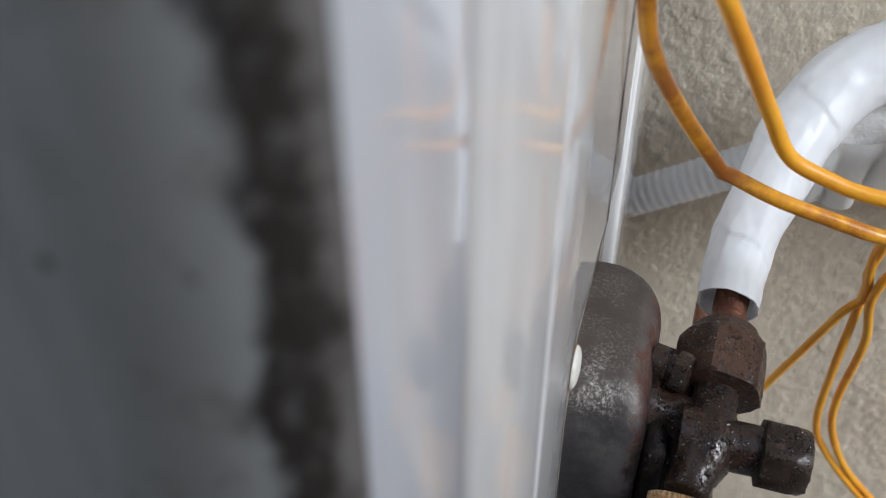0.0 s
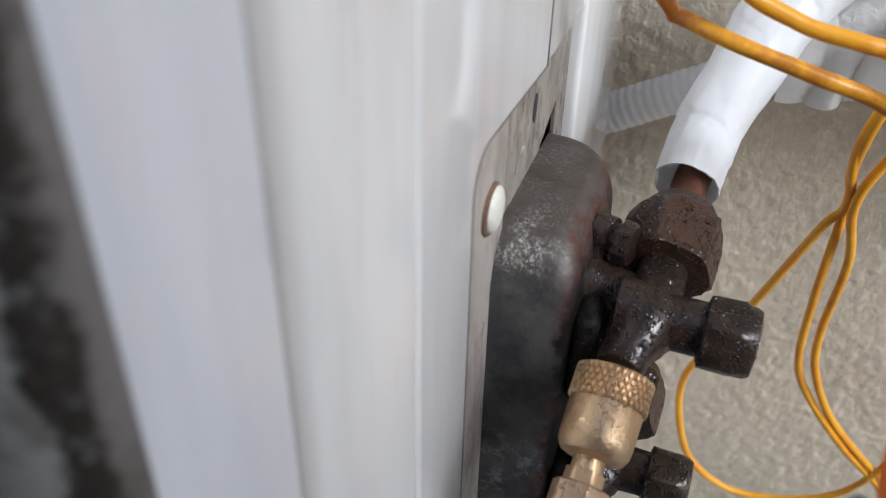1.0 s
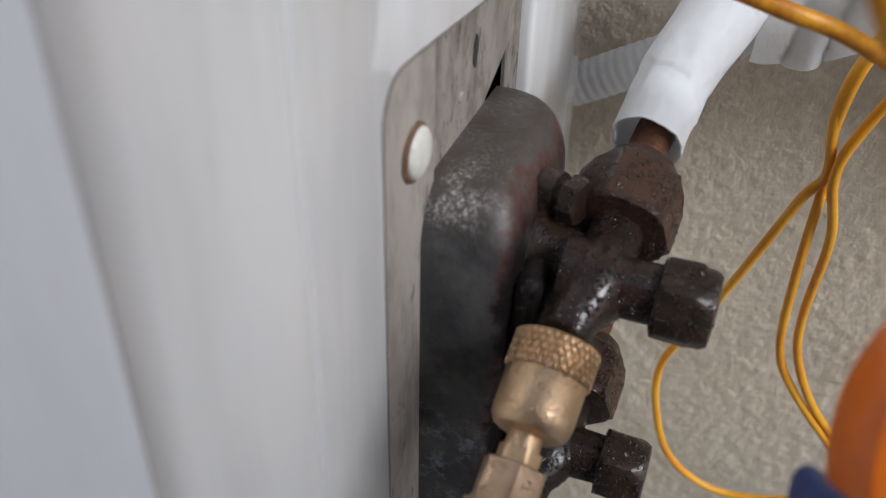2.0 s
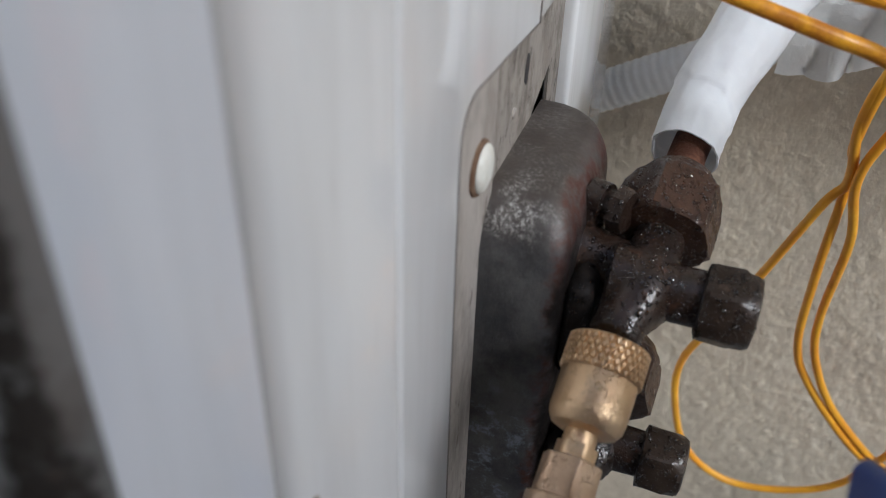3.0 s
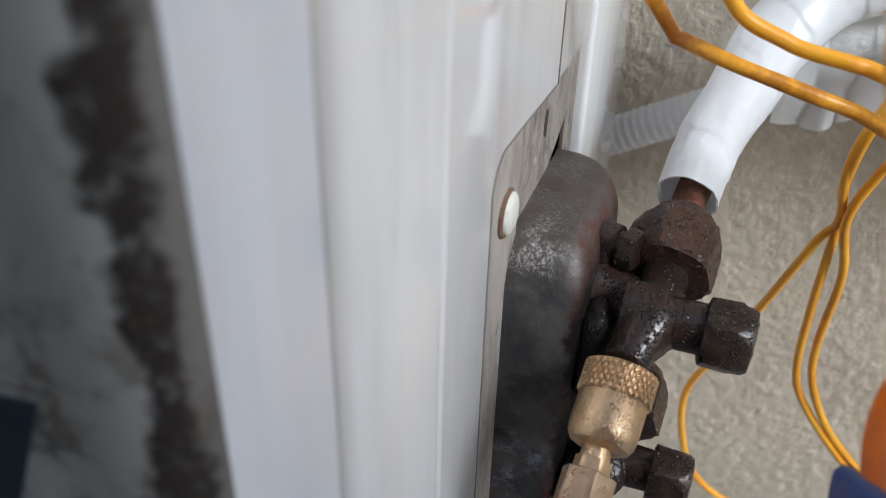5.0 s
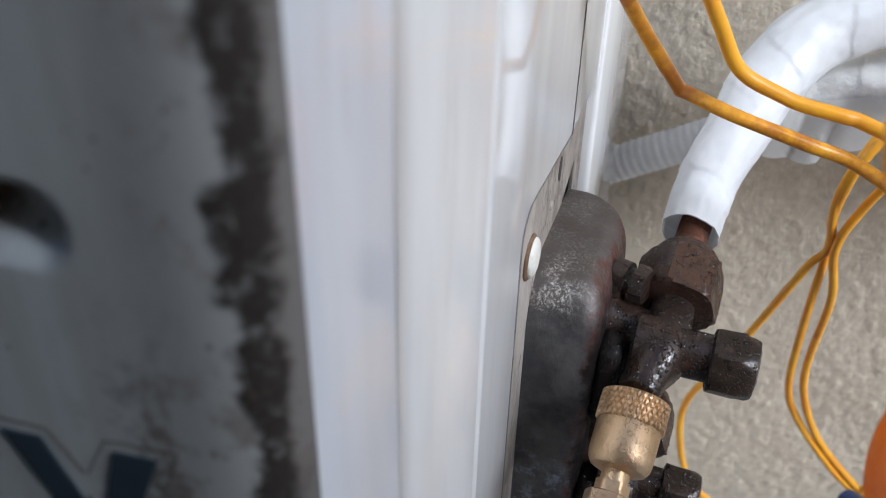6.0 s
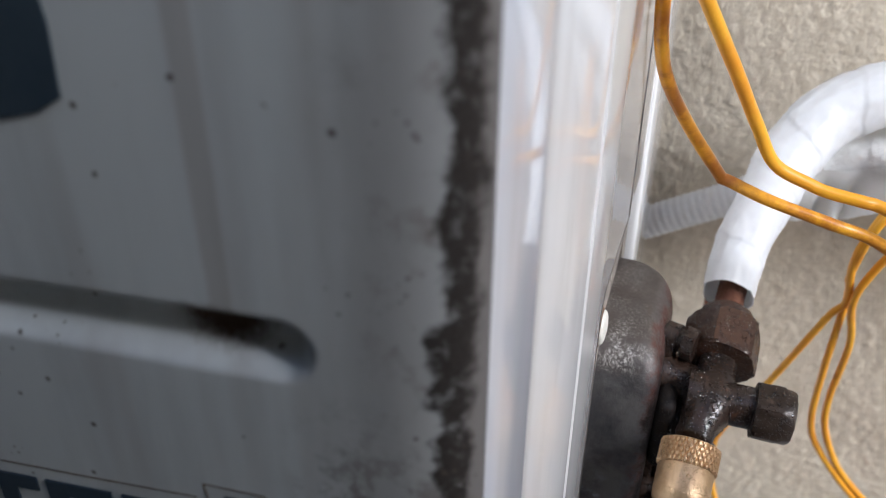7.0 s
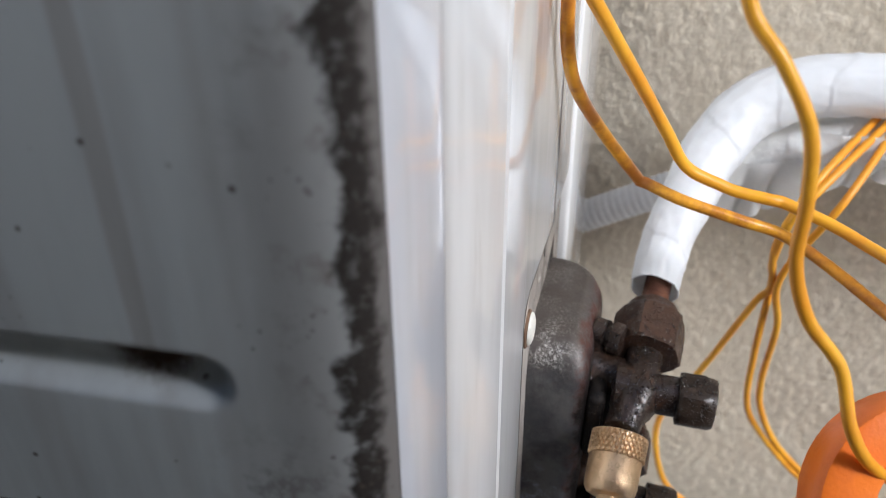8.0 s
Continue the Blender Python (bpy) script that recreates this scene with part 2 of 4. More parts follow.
def tape_white():
    m, nt, bsdf = material("white_wrapping_tape")
    vec = coords(nt)
    tone = mix(nt, ramp(nt, noise_tex(nt, vec, 35, 4), 0.35, 0.68), (0.93, 0.95, 0.965), (0.87, 0.885, 0.90))
    nt.links.new(tone, bsdf.inputs["Base Color"])
    bsdf.inputs["Roughness"].default_value = 0.34
    bsdf.inputs["Subsurface Weight"].default_value = 0.15
    bsdf.inputs["Subsurface Radius"].default_value = (0.003, 0.003, 0.003)
    bump(nt, bsdf, math_node(nt, "ADD", noise_tex(nt, vec, 70, 5, 0.6), math_node(nt, "MULTIPLY", noise_tex(nt, vec, 320, 3), 0.15)), 0.22, 0.002)
    return m


def let_light(m, a, share):
    """Lets part of the light through a thin sheet."""
    nt = m.node_tree
    bsdf, out = nt.nodes["Principled BSDF"], nt.nodes["Material Output"]
    glow = node(nt, "BsdfTranslucent", Color=(*a, 1))
    both = nt.nodes.new("ShaderNodeMixShader")
    both.inputs[0].default_value = share
    nt.links.new(bsdf.outputs[0], both.inputs[1])
    nt.links.new(glow.outputs[0], both.inputs[2])
    nt.links.new(both.outputs[0], out.inputs["Surface"])
    return m


def translucent(name, a, b, share):
    return let_light(surface(name, a, b, (0.28, 0.45), 0.0, 40, 300, 0.001), a, share)


FRONT, SIDE, PLASTER, STEEL, CABLE, TAPE = front_paint(), side_paint(), plaster(), bracket_steel(), cable_yellow("yellow_cable_sheath", 0.58), let_light(tape_white(), (0.93, 0.94, 0.95), 0.28)
# same side paint, with the blue sky reflection tinted into its colour
FOLD = side_paint("sky_tinted_corner_paint", (0.715, 0.735, 0.785), (0.67, 0.69, 0.735))
CABLE_WORN = cable_yellow("stained_cable_sheath", 0.40)
PLATE = surface("dusty_zinc_plate", (0.47, 0.43, 0.385), (0.32, 0.285, 0.25), (0.45, 0.7), 0.1, 55, 500, 0.0004, (1, 1, 0.4), (0.16, 0.13, 0.11), 0.60)
PLATE_DIRTY = surface("stained_zinc_plate", (0.36, 0.325, 0.285), (0.20, 0.175, 0.15), (0.45, 0.7), 0.15, 95, 500, 0.0005, (1, 1, 0.5), (0.07, 0.055, 0.045), 0.585)
# near-black with the darkness of unlit openings put into the colour
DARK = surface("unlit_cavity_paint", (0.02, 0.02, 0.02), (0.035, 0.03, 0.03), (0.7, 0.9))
VALVE = wet_metal("oily_dark_valve_metal", (0.016, 0.0085, 0.0055), (0.030, 0.016, 0.0100), (0.062, 0.028, 0.015), (0.38, 0.6), 820.0, 0.10, 1.0, 0.75)
NUT = wet_metal("brown_corroded_nut", (0.036, 0.0175, 0.0105), (0.064, 0.031, 0.0175), (0.115, 0.050, 0.025), (0.45, 0.65), 900.0, 0.15, 1.0, 0.55)
CAP = wet_metal("black_wet_cap", (0.024, 0.0155, 0.0105), (0.042, 0.028, 0.0195), (0.070, 0.044, 0.029), (0.40, 0.60), 900.0, 0.15, 0.95, 0.45)
BRASS = wet_metal("sandy_brass", (0.82, 0.60, 0.37), (0.68, 0.48, 0.28), (0.60, 0.42, 0.245), (0.30, 0.46), 1250.0, 0.88, 1.0, 0.15)
COPPER = surface("tarnished_copper", (0.235, 0.105, 0.062), (0.13, 0.055, 0.034), (0.35, 0.55), 0.7, 90, 700, 0.0008)
PINK_BRASS = wet_metal("worn_pink_brass", (0.68, 0.50, 0.34), (0.54, 0.38, 0.25), (0.40, 0.27, 0.17), (0.30, 0.45), 1300.0, 0.85, 0.8, 0.3)
RUST = surface("rusty_washer", (0.15, 0.085, 0.05), (0.26, 0.17, 0.11), (0.7, 0.9), 0.2, 200, 900, 0.0006)
# near-black that stands for the shade between valve and bracket
GAP_BLACK = surface("shaded_gap_black", (0.006, 0.005, 0.005), (0.014, 0.010, 0.008), (0.5, 0.75), 0.0, 120, 700, 0.0006)
GAP_BLACK.node_tree.nodes["Principled BSDF"].inputs["Specular IOR Level"].default_value = 0.2
GRIME = surface("dried_grime", (0.10, 0.075, 0.055), (0.16, 0.13, 0.10), (0.7, 0.9), 0.0, 300, 900)
# dark tones standing for the shadow in narrow gaps between panels
EDGE = surface("shadow_gap_edge", (0.13, 0.11, 0.095), (0.24, 0.21, 0.19), (0.5, 0.7), 0.1, 150, 700, 0.0003, (1, 1, 1), (0.045, 0.036, 0.03), 0.55)
CREAM = surface("chipped_cream_paint", (0.78, 0.77, 0.70), (0.68, 0.66, 0.58), (0.35, 0.55), 0.0, 200, 900, 0.0003, (1, 1, 1), (0.16, 0.13, 0.10), 0.66)
FOAM = surface("greyish_film", (0.78, 0.78, 0.76), (0.70, 0.69, 0.67), (0.28, 0.45), 0.0, 40, 300, 0.0015)


FILM = translucent("sagging_white_film", (0.90, 0.90, 0.89), (0.85, 0.85, 0.84), 0.42)
RIBBED = translucent("cloudy_white_plastic", (0.93, 0.94, 0.95), (0.89, 0.89, 0.89), 0.32)
NAVY = surface("navy_print", (0.030, 0.048, 0.068), (0.040, 0.060, 0.080), (0.4, 0.55), 0.0, 90, 500)
ORANGE = surface("orange_plastic", (0.88, 0.20, 0.012), (0.80, 0.165, 0.008), (0.30, 0.42), 0.0, 50, 700, 0.0002)
BLUE = surface("navy_blue_plastic", (0.022, 0.055, 0.21), (0.030, 0.070, 0.25), (0.30, 0.45), 0.0, 50, 700, 0.0002)
FACE = surface("pale_blue_faceplate", (0.42, 0.62, 0.72), (0.38, 0.57, 0.67), (0.30, 0.42), 0.0, 60, 700, 0.0, (1, 1, 1), (0.22, 0.30, 0.34), 0.68)
CONCRETE = surface("grey_concrete", (0.19, 0.19, 0.19), (0.14, 0.14, 0.14), (0.8, 0.95), 0.0, 6, 120, 0.004)


# ---- mesh helpers ----
def smooth_angle(me, angle=40):
    me.polygons.foreach_set("use_smooth", [True] * len(me.polygons))
    me.set_sharp_from_angle(angle=radians(angle))


def part(name, bm, mat, parent=None, label="", angle=40):
    """One bmesh as one mesh object, under a thing or part."""
    me = bpy.data.meshes.new(name)
    bmesh.ops.recalc_face_normals(bm, faces=bm.faces)
    bm.to_mesh(me)
    bm.free()
    smooth_angle(me, angle)
    me.materials.append(mat)
    ob = new(name, me)
    if parent:
        ob.parent = parent
    if label:
        tagged(ob, label)
    return ob


def sheet(name, verts, faces, mat, parent=None, label="", angle=40):
    me = bpy.data.meshes.new(name)
    me.from_pydata(verts, [], faces)
    me.update()
    smooth_angle(me, angle)
    me.materials.append(mat)
    ob = new(name, me)
    if parent:
        ob.parent = parent
    if label:
        tagged(ob, label)
    return ob


def thing(name, label, category, group="", kind=""):
    return tagged(new(name), label, category, group, kind)


def box(bm, lo, hi, bevel=0.0, seg=3):
    got = bmesh.ops.create_cube(bm, size=1.0)["verts"]
    for v in got:
        v.co = Vector([lo[k] + (v.co[k] + 0.5) * (hi[k] - lo[k]) for k in range(3)])
    if bevel:
        edges = list({e for v in got for e in v.link_edges})
        bmesh.ops.bevel(bm, geom=edges, offset=bevel, segments=seg, profile=0.5, affect="EDGES")
    return bm


def basis(axis, up=(0, 0, 1)):
    a = Vector(axis).normalized()
    u = Vector(up).cross(a)
    if u.length < 1e-4:
        u = Vector((1, 0, 0))
    u.normalize()
    return a, u, a.cross(u)


def lathe(bm, origin, axis, rings, seg=40, turn=0.0, rough=0.0):
    """Rings (along, radius, flats): a turned form; flats > 0 cuts it to a hexagon of that half width."""
    a, u, w = basis(axis)
    o = Vector(origin)
    loops = []
    for s, r, flat in rings:
        loop = []
        for k in range(seg):
            t = 2 * math.pi * k / seg + turn
            rr = r
            if flat:
                ph = (t - turn) % (math.pi / 3) - math.pi / 6
                rr = min(r, flat / math.cos(ph))
            p = o + a * s + (u * math.cos(t) + w * math.sin(t)) * rr
            if rough:
                p += (p - o - a * s).normalized() * rough * noise.noise(p * 260)
            loop.append(bm.verts.new(p))
        loops.append(loop)
    for p, q in zip(loops, loops[1:]):
        for k in range(seg):
            bm.faces.new((p[k], p[(k + 1) % seg], q[(k + 1) % seg], q[k]))
    bm.faces.new(loops[0])
    bm.faces.new(loops[-1])
    return bm


def spline(points, per=12):
    """Catmull-Rom through the points."""
    ps = [Vector(p) for p in points]
    ps = [2 * ps[0] - ps[1]] + ps + [2 * ps[-1] - ps[-2]]
    out = []
    for i in range(1, len(ps) - 2):
        p0, p1, p2, p3 = ps[i - 1:i + 3]
        for k in range(per):
            t = k / per
            out.append(0.5 * (2 * p1 + (p2 - p0) * t + (2 * p0 - 5 * p1 + 4 * p2 - p3) * t * t + (3 * p1 - p0 - 3 * p2 + p3) * t ** 3))
    out.append(ps[-2])
    return out


def tube(bm, path, radius, seg=16, caps=True):
    """A tube along path; radius is a number or a function of (distance along, angle)."""
    n, u, loops, run = len(path), None, [], 0.0
    for i, p in enumerate(path):
        d = (path[min(i + 1, n - 1)] - path[max(i - 1, 0)]).normalized()
        u = basis(d)[1] if u is None else (u - d * u.dot(d)).normalized()
        w = d.cross(u)
        if i:
            run += (p - path[i - 1]).length
        loop = []
        for k in range(seg):
            t = 2 * math.pi * k / seg
            r = radius(run, t) if callable(radius) else radius
            loop.append(bm.verts.new(p + (u * math.cos(t) + w * math.sin(t)) * r))
        loops.append(loop)
    for p, q in zip(loops, loops[1:]):
        for k in range(seg):
            bm.faces.new((p[k], p[(k + 1) % seg], q[(k + 1) % seg], q[k]))
    if caps:
        bm.faces.new(loops[0])
        bm.faces.new(loops[-1])
    return bm


def prism(bm, outline, lift, depth, place=None, bevel=0.0):
    """An outline of (u, v) raised from lift to lift + depth along the local z, then put at place."""
    a = [bm.verts.new((u, v, lift)) for u, v in outline]
    b = [bm.verts.new((u, v, lift + depth)) for u, v in outline]
    n = len(a)
    faces = [bm.faces.new(a), bm.faces.new(b)] + [bm.faces.new((a[k], a[(k + 1) % n], b[(k + 1) % n], b[k])) for k in range(n)]
    bmesh.ops.recalc_face_normals(bm, faces=faces)
    if bevel:
        bmesh.ops.bevel(bm, geom=list(faces[1].edges), offset=bevel, segments=3, profile=0.5, affect="EDGES")
    if place is not None:
        bmesh.ops.transform(bm, matrix=place, verts=bm.verts)
    return bm


def smoothstep(x, lo, hi):
    t = min(max((x - lo) / (hi - lo), 0.0), 1.0)
    return t * t * (3 - 2 * t)


# ---- setting ----
WALL_Y, FLOOR_Z = 0.485, 0.75


def wall_relief():
    xs, zs = np.linspace(-0.06, 0.44, 300), np.linspace(0.76, 1.42, 396)
    verts = []
    for z in zs:
        for x in xs:
            edge = min(smoothstep(x, -0.06, -0.04), smoothstep(x, 0.44, 0.42), smoothstep(z, 0.76, 0.78), smoothstep(z, 1.42, 1.40))
            p = Vector((x, 0, z))
            h = noise.noise(p * 22) * 0.0007 + noise.noise(p * 110) * 0.0005 + max(0.0, noise.noise(p * 240)) * 0.0010
            verts.append((x, WALL_Y - h * edge, z))
    nx = len(xs)
    faces = [(j * nx + i, j * nx + i + 1, (j + 1) * nx + i + 1, (j + 1) * nx + i) for j in range(len(zs) - 1) for i in range(nx - 1)]
    return verts, faces


wall = sheet("wall_north", *wall_relief(), PLASTER, angle=180)
tagged(wall, "rough beige-grey plastered wall with a coarse grain", "wall", kind="structure")
rest = bmesh.new()
for lo, hi in (((-3, WALL_Y, 0.76), (-0.06, WALL_Y + 0.2, 2.9)), ((0.44, WALL_Y, 0.76), (3, WALL_Y + 0.2, 2.9)),
               ((-0.06, WALL_Y, 1.42), (0.44, WALL_Y + 0.2, 2.9)), ((-3, WALL_Y, 0.70), (3, WALL_Y + 0.2, 0.76)),
               ((-0.06, WALL_Y + 0.02, 0.76), (0.44, WALL_Y + 0.2, 1.42))):
    box(rest, lo, hi)
part("wall_surround", rest, PLASTER, wall)
# unseen wall, added only to keep sun and sky off the front panel
bm = bmesh.new()
box(bm, (-2.4, -0.42, 0.70), (0.72, -0.22, 1.95))
tagged(part("wall_south", bm, CONCRETE), "unseen dark wall added to shade the unit's front", "wall", kind="structure")
bm = bmesh.new()
box(bm, (-60, -60, FLOOR_Z - 0.2), (60, 60, FLOOR_Z))
tagged(part("floor", bm, CONCRETE), "grey concrete floor under the unit", "floor", kind="structure")


# ---- outdoor unit ----
unit = thing("air_conditioner_unit", "weathered white outdoor air conditioner unit with grimy corner", "air conditioner")


def channel(x, z):
    """Depth of the pressed channel in the front panel."""
    c = 1.2878 + (x + 0.05) * 0.06
    end = -0.0495
    d = math.hypot(max(x - end, 0.0), z - c)
    return 0.0092 * (1 - smoothstep(d, 0.0012, 0.0098))


def front_panel():
    prof = [(x, 0.08, True) for x in np.concatenate([[-0.85, -0.6, -0.4, -0.3, -0.22], np.arange(-0.17, -0.0305, 0.0015), [-0.025, -0.021]])]
    prof += [(-0.0170, 0.0802, False), (-0.0130, 0.0809, False), (-0.0095, 0.0822, False), (-0.0065, 0.0842, False), (-0.0040, 0.0868, False), (-0.0022, 0.0900, False)]
    zs = np.concatenate([[0.752, 0.9, 1.05, 1.15, 1.2, 1.24, 1.255], np.arange(1.262, 1.3115, 0.001), [1.32, 1.34, 1.37, 1.4, 1.45, 1.5]])
    verts = [(x, y + (channel(x, z) if f else 0.0), z) for z in zs for x, y, f in prof]
    n = len(prof)
    faces = [(j * n + i, j * n + i + 1, (j + 1) * n + i + 1, (j + 1) * n + i) for j in range(len(zs) - 1) for i in range(n - 1)]
    return verts, faces


sheet("front_panel", *front_panel(), FRONT, unit, "grey-white front panel with pressed channel and grime")

bm = bmesh.new()
prof = [(-0.0021, 0.0896), (-0.0010, 0.0930), (-0.0002, 0.0975), (0.0004, 0.105), (0.0012, 0.1200), (0.0012, 0.1235), (0.0006, 0.1240)]
for p, q in zip(prof, prof[1:]):
    bm.faces.new([bm.verts.new((p[0], p[1], 0.752)), bm.verts.new((q[0], q[1], 0.752)), bm.verts.new((q[0], q[1], 1.5)), bm.verts.new((p[0], p[1], 1.5))])
bmesh.ops.remove_doubles(bm, verts=bm.verts, dist=1e-5)
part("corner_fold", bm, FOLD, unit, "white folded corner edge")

CUT_Y, PLATE_Y1, BACK_Y = 0.2075, 0.336, 0.428
SX = 0.0100


def side_panel():
    prof = [(0.0002, 0.1238), (0.0013, 0.1242), (0.0004, 0.1252), (-0.0006, 0.1275), (-0.0009, 0.1300), (-0.0005, 0.1325), (0.0005, 0.1355), (0.0020, 0.1395), (0.0070, 0.165), (0.0078, 0.1715), (0.0072, 0.1728),
            (0.0072, 0.1738), (0.0082, 0.1750), (0.0098, 0.195), (SX, CUT_Y)]
    bm = bmesh.new()
    for z0, z1, use in ((0.752, 1.2150, prof), (1.2150, 1.5, prof)):
        for p, q in zip(use, use[1:]):
            bm.faces.new([bm.verts.new((p[0], p[1], z0)), bm.verts.new((q[0], q[1], z0)), bm.verts.new((q[0], q[1], z1)), bm.verts.new((p[0], p[1], z1))])
    # part above the cut-out, with its rounded corner and turned edge
    low = [(CUT_Y, 1.2150)]
    for k in range(1, 9):
        t = math.pi / 2 * k / 8
        low.append((CUT_Y + 0.012 * (1 - math.cos(t)), 1.2150 + 0.0115 * math.sin(t)))
    low += [(0.245, 1.2245), (0.2812, 1.2210)]
    tops = [bm.verts.new((SX, y, 1.5)) for y, z in low]
    bots = [bm.verts.new((SX, y, z)) for y, z in low]
    for k in range(len(low) - 1):
        bm.faces.new((tops[k], bots[k], bots[k + 1], tops[k + 1]))
    bmesh.ops.remove_doubles(bm, verts=bm.verts, dist=1e-5)
    return bm, low


def cut_edge(low):
    """The turned edge of the cut-out, coloured dark for the shadow gap along it."""
    bm = bmesh.new()
    run = [(CUT_Y, 0.752), (CUT_Y, 1.0)] + low
    rings = [[bm.verts.new((SX + dx, y + dy, z - dy)) for y, z in run] for dx, dy in ((0.0001, 0.0), (0.0002, 0.0006), (-0.0005, 0.0009), (-0.0028, 0.0011))]
    for p, q in zip(rings, rings[1:]):
        for k in range(len(run) - 1):
            bm.faces.new((p[k], q[k], q[k + 1], p[k + 1]))
    return bm


panel_mesh, cut_line = side_panel()
part("cut_edge", cut_edge(cut_line), EDGE, unit, "turned edge of the cut-out, darkened for the shadow gap")
part("side_panel", panel_mesh, SIDE, unit, "glossy white side panel with faint vertical streaks", 25)

bm = bmesh.new()
box(bm, (SX - 0.0032, 0.2822, 1.2204), (SX - 0.0004, PLATE_Y1, 1.5), 0.0005, 1)
part("rear_cover", bm, SIDE, unit, "white rear cover strip")
# strip laid in the seam, its dark colour in place of shade
bm = bmesh.new()
box(bm, (SX - 0.0020, 0.28125, 1.2206), (SX + 0.0003, 0.28215, 1.4995))
part("panel_seam", bm, EDGE, unit, "dark strip for the shaded seam between panel and rear cover")
bm = bmesh.new()
box(bm, (SX - 0.010, PLATE_Y1 + 0.0012, 0.752), (SX + 0.0008, BACK_Y, 1.5), 0.0025, 3)
part("back_corner", bm, SIDE, unit, "white rear corner post")


def valve_plate():
    """Plate behind the cut-out, with a slot near the bracket."""
    bm = bmesh.new()
    y0, y1, z0, z1 = CUT_Y - 0.004, PLATE_Y1 + 0.001, 0.752, 1.232
    a, b, c, d = 0.2990, 0.3200, 1.1600, 1.1900
    ring = []
    for x in (SX - 0.0052, SX - 0.0040):
        ring.append([bm.verts.new((x, y, z)) for y, z in ((y0, z0), (y1, z0), (y1, z1), (y0, z1))])
        ring.append([bm.verts.new((x, y, z)) for y, z in ((a, c), (b, c), (b, d), (a, d - 0.009))])
    for p, q in ((0, 1), (2, 3), (0, 2), (1, 3)):
        for k in range(4):
            bm.faces.new((ring[p][k], ring[p][(k + 1) % 4], ring[q][(k + 1) % 4], ring[q][k]))
    return bm


part("valve_plate", valve_plate(), PLATE_DIRTY, unit, "dusty bare metal plate with drip marks")
bm = bmesh.new()
box(bm, (SX - 0.0040, CUT_Y - 0.003, 0.752), (SX - 0.0026, 0.2490, 1.2315), 0.0004, 1)
part("plate_flange", bm, PLATE, unit, "beige dusty flange under the screw")
# thin disc on the plate; its black stands for the hole's shade
bm = bmesh.new()
lathe(bm, (SX - 0.0041, 0.2870, 1.2018), (1, 0, 0), [(0, 0.0026, 0), (0.0003, 0.0024, 0)], 24, rough=0.0016)
for v in bm.verts:
    v.co.z = 1.2018 + (v.co.z - 1.2018) * 1.9 + (v.co.y - 0.2870) * 0.8
part("corroded_hole", bm, DARK, unit, "black disc standing in for the dark hole in the plate")
bm = bmesh.new()
lathe(bm, (SX - 0.0041, 0.2738, 1.1930), (1, 0, 0), [(0, 0.0020, 0), (0.0005, 0.0019, 0), (0.0008, 0.0013, 0), (0.0009, 0.0004, 0)], 24)
part("rivet", bm, PLATE, unit, "small pale rivet")
# inner box, coloured near-black so that openings look unlit
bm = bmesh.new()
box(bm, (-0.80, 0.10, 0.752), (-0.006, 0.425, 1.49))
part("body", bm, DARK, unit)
bm = bmesh.new()
box(bm, (-0.85, 0.081, 1.5), (SX, BACK_Y, 1.515), 0.004, 3)
part("top_cover", bm, SIDE, unit)

bm = bmesh.new()
lathe(bm, (SX - 0.0028, 0.2335, 1.1958), (1, 0, 0), [(0, 0.0084, 0), (0.0008, 0.0084, 0), (0.0013, 0.0078, 0)], 36, rough=0.0006)
screw = part("screw", bm, RUST, unit, "rusty washer of the panel screw")
bm = bmesh.new()
lathe(bm, (SX - 0.0014, 0.2340, 1.1956), (1, 0, 0), [(0, 0.0073, 0), (0.0005, 0.0072, 0), (0.0012, 0.0064, 0), (0.0018, 0.0048, 0), (0.0021, 0.0024, 0), (0.0019, 0.0005, 0)], 36)
part("screw_head", bm, CREAM, screw, "chipped cream screw head")


def bracket():
    """Pressed steel housing that carries the valves: rounded shoulder on top and outside."""
    bm = bmesh.new()
    x0, x1, y0, y1 = SX - 0.004, 0.0350, 0.2385, 0.312
    top = 1.1800
    rows = []
    ts = [0.752, 0.95, 1.10, 1.13, 1.15, top - 0.020] + [top - 0.020 + 0.020 * math.sin(math.pi / 2 * k / 8) for k in range(1, 9)]
    for z in ts:
        k = max(0.0, (z - (top - 0.020)) / 0.020)
        back = 0.016 * (1 - math.sqrt(max(0.0, 1 - k * k)))
        out = x1 - 0.010 * (1 - math.sqrt(max(0.0, 1 - k * k))) - 0.0015 * (1.18 - z) / 0.13
        yf = y0 + back
        loop = [(x0, yf)]
        r = 0.0065
        for j in range(7):
            t = math.pi / 2 * j / 6
            loop.append((out - r + r * math.sin(t), yf + r - r * math.cos(t)))
        for j in range(7):
            t = math.pi / 2 * j / 6
            loop.append((out - 0.014 + 0.014 * math.cos(t), y1 - 0.014 + 0.014 * math.sin(t)))
        loop.append((x0, y1))
        rows.append([bm.verts.new((x, y, z)) for x, y in loop])
    for p, q in zip(rows, rows[1:]):
        for k in range(len(p)):
            bm.faces.new((p[k], p[(k + 1) % len(p)], q[(k + 1) % len(p)], q[k]))
    bm.faces.new(rows[-1])
    return bm


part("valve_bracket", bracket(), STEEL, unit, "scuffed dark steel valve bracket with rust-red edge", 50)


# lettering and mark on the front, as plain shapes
def on_front(lift=0.0798):
    return Matrix(((1, 0, 0, 0), (0, 0, 1, lift - 0.0006), (0, 1, 0, 0), (0, 0, 0, 1)))


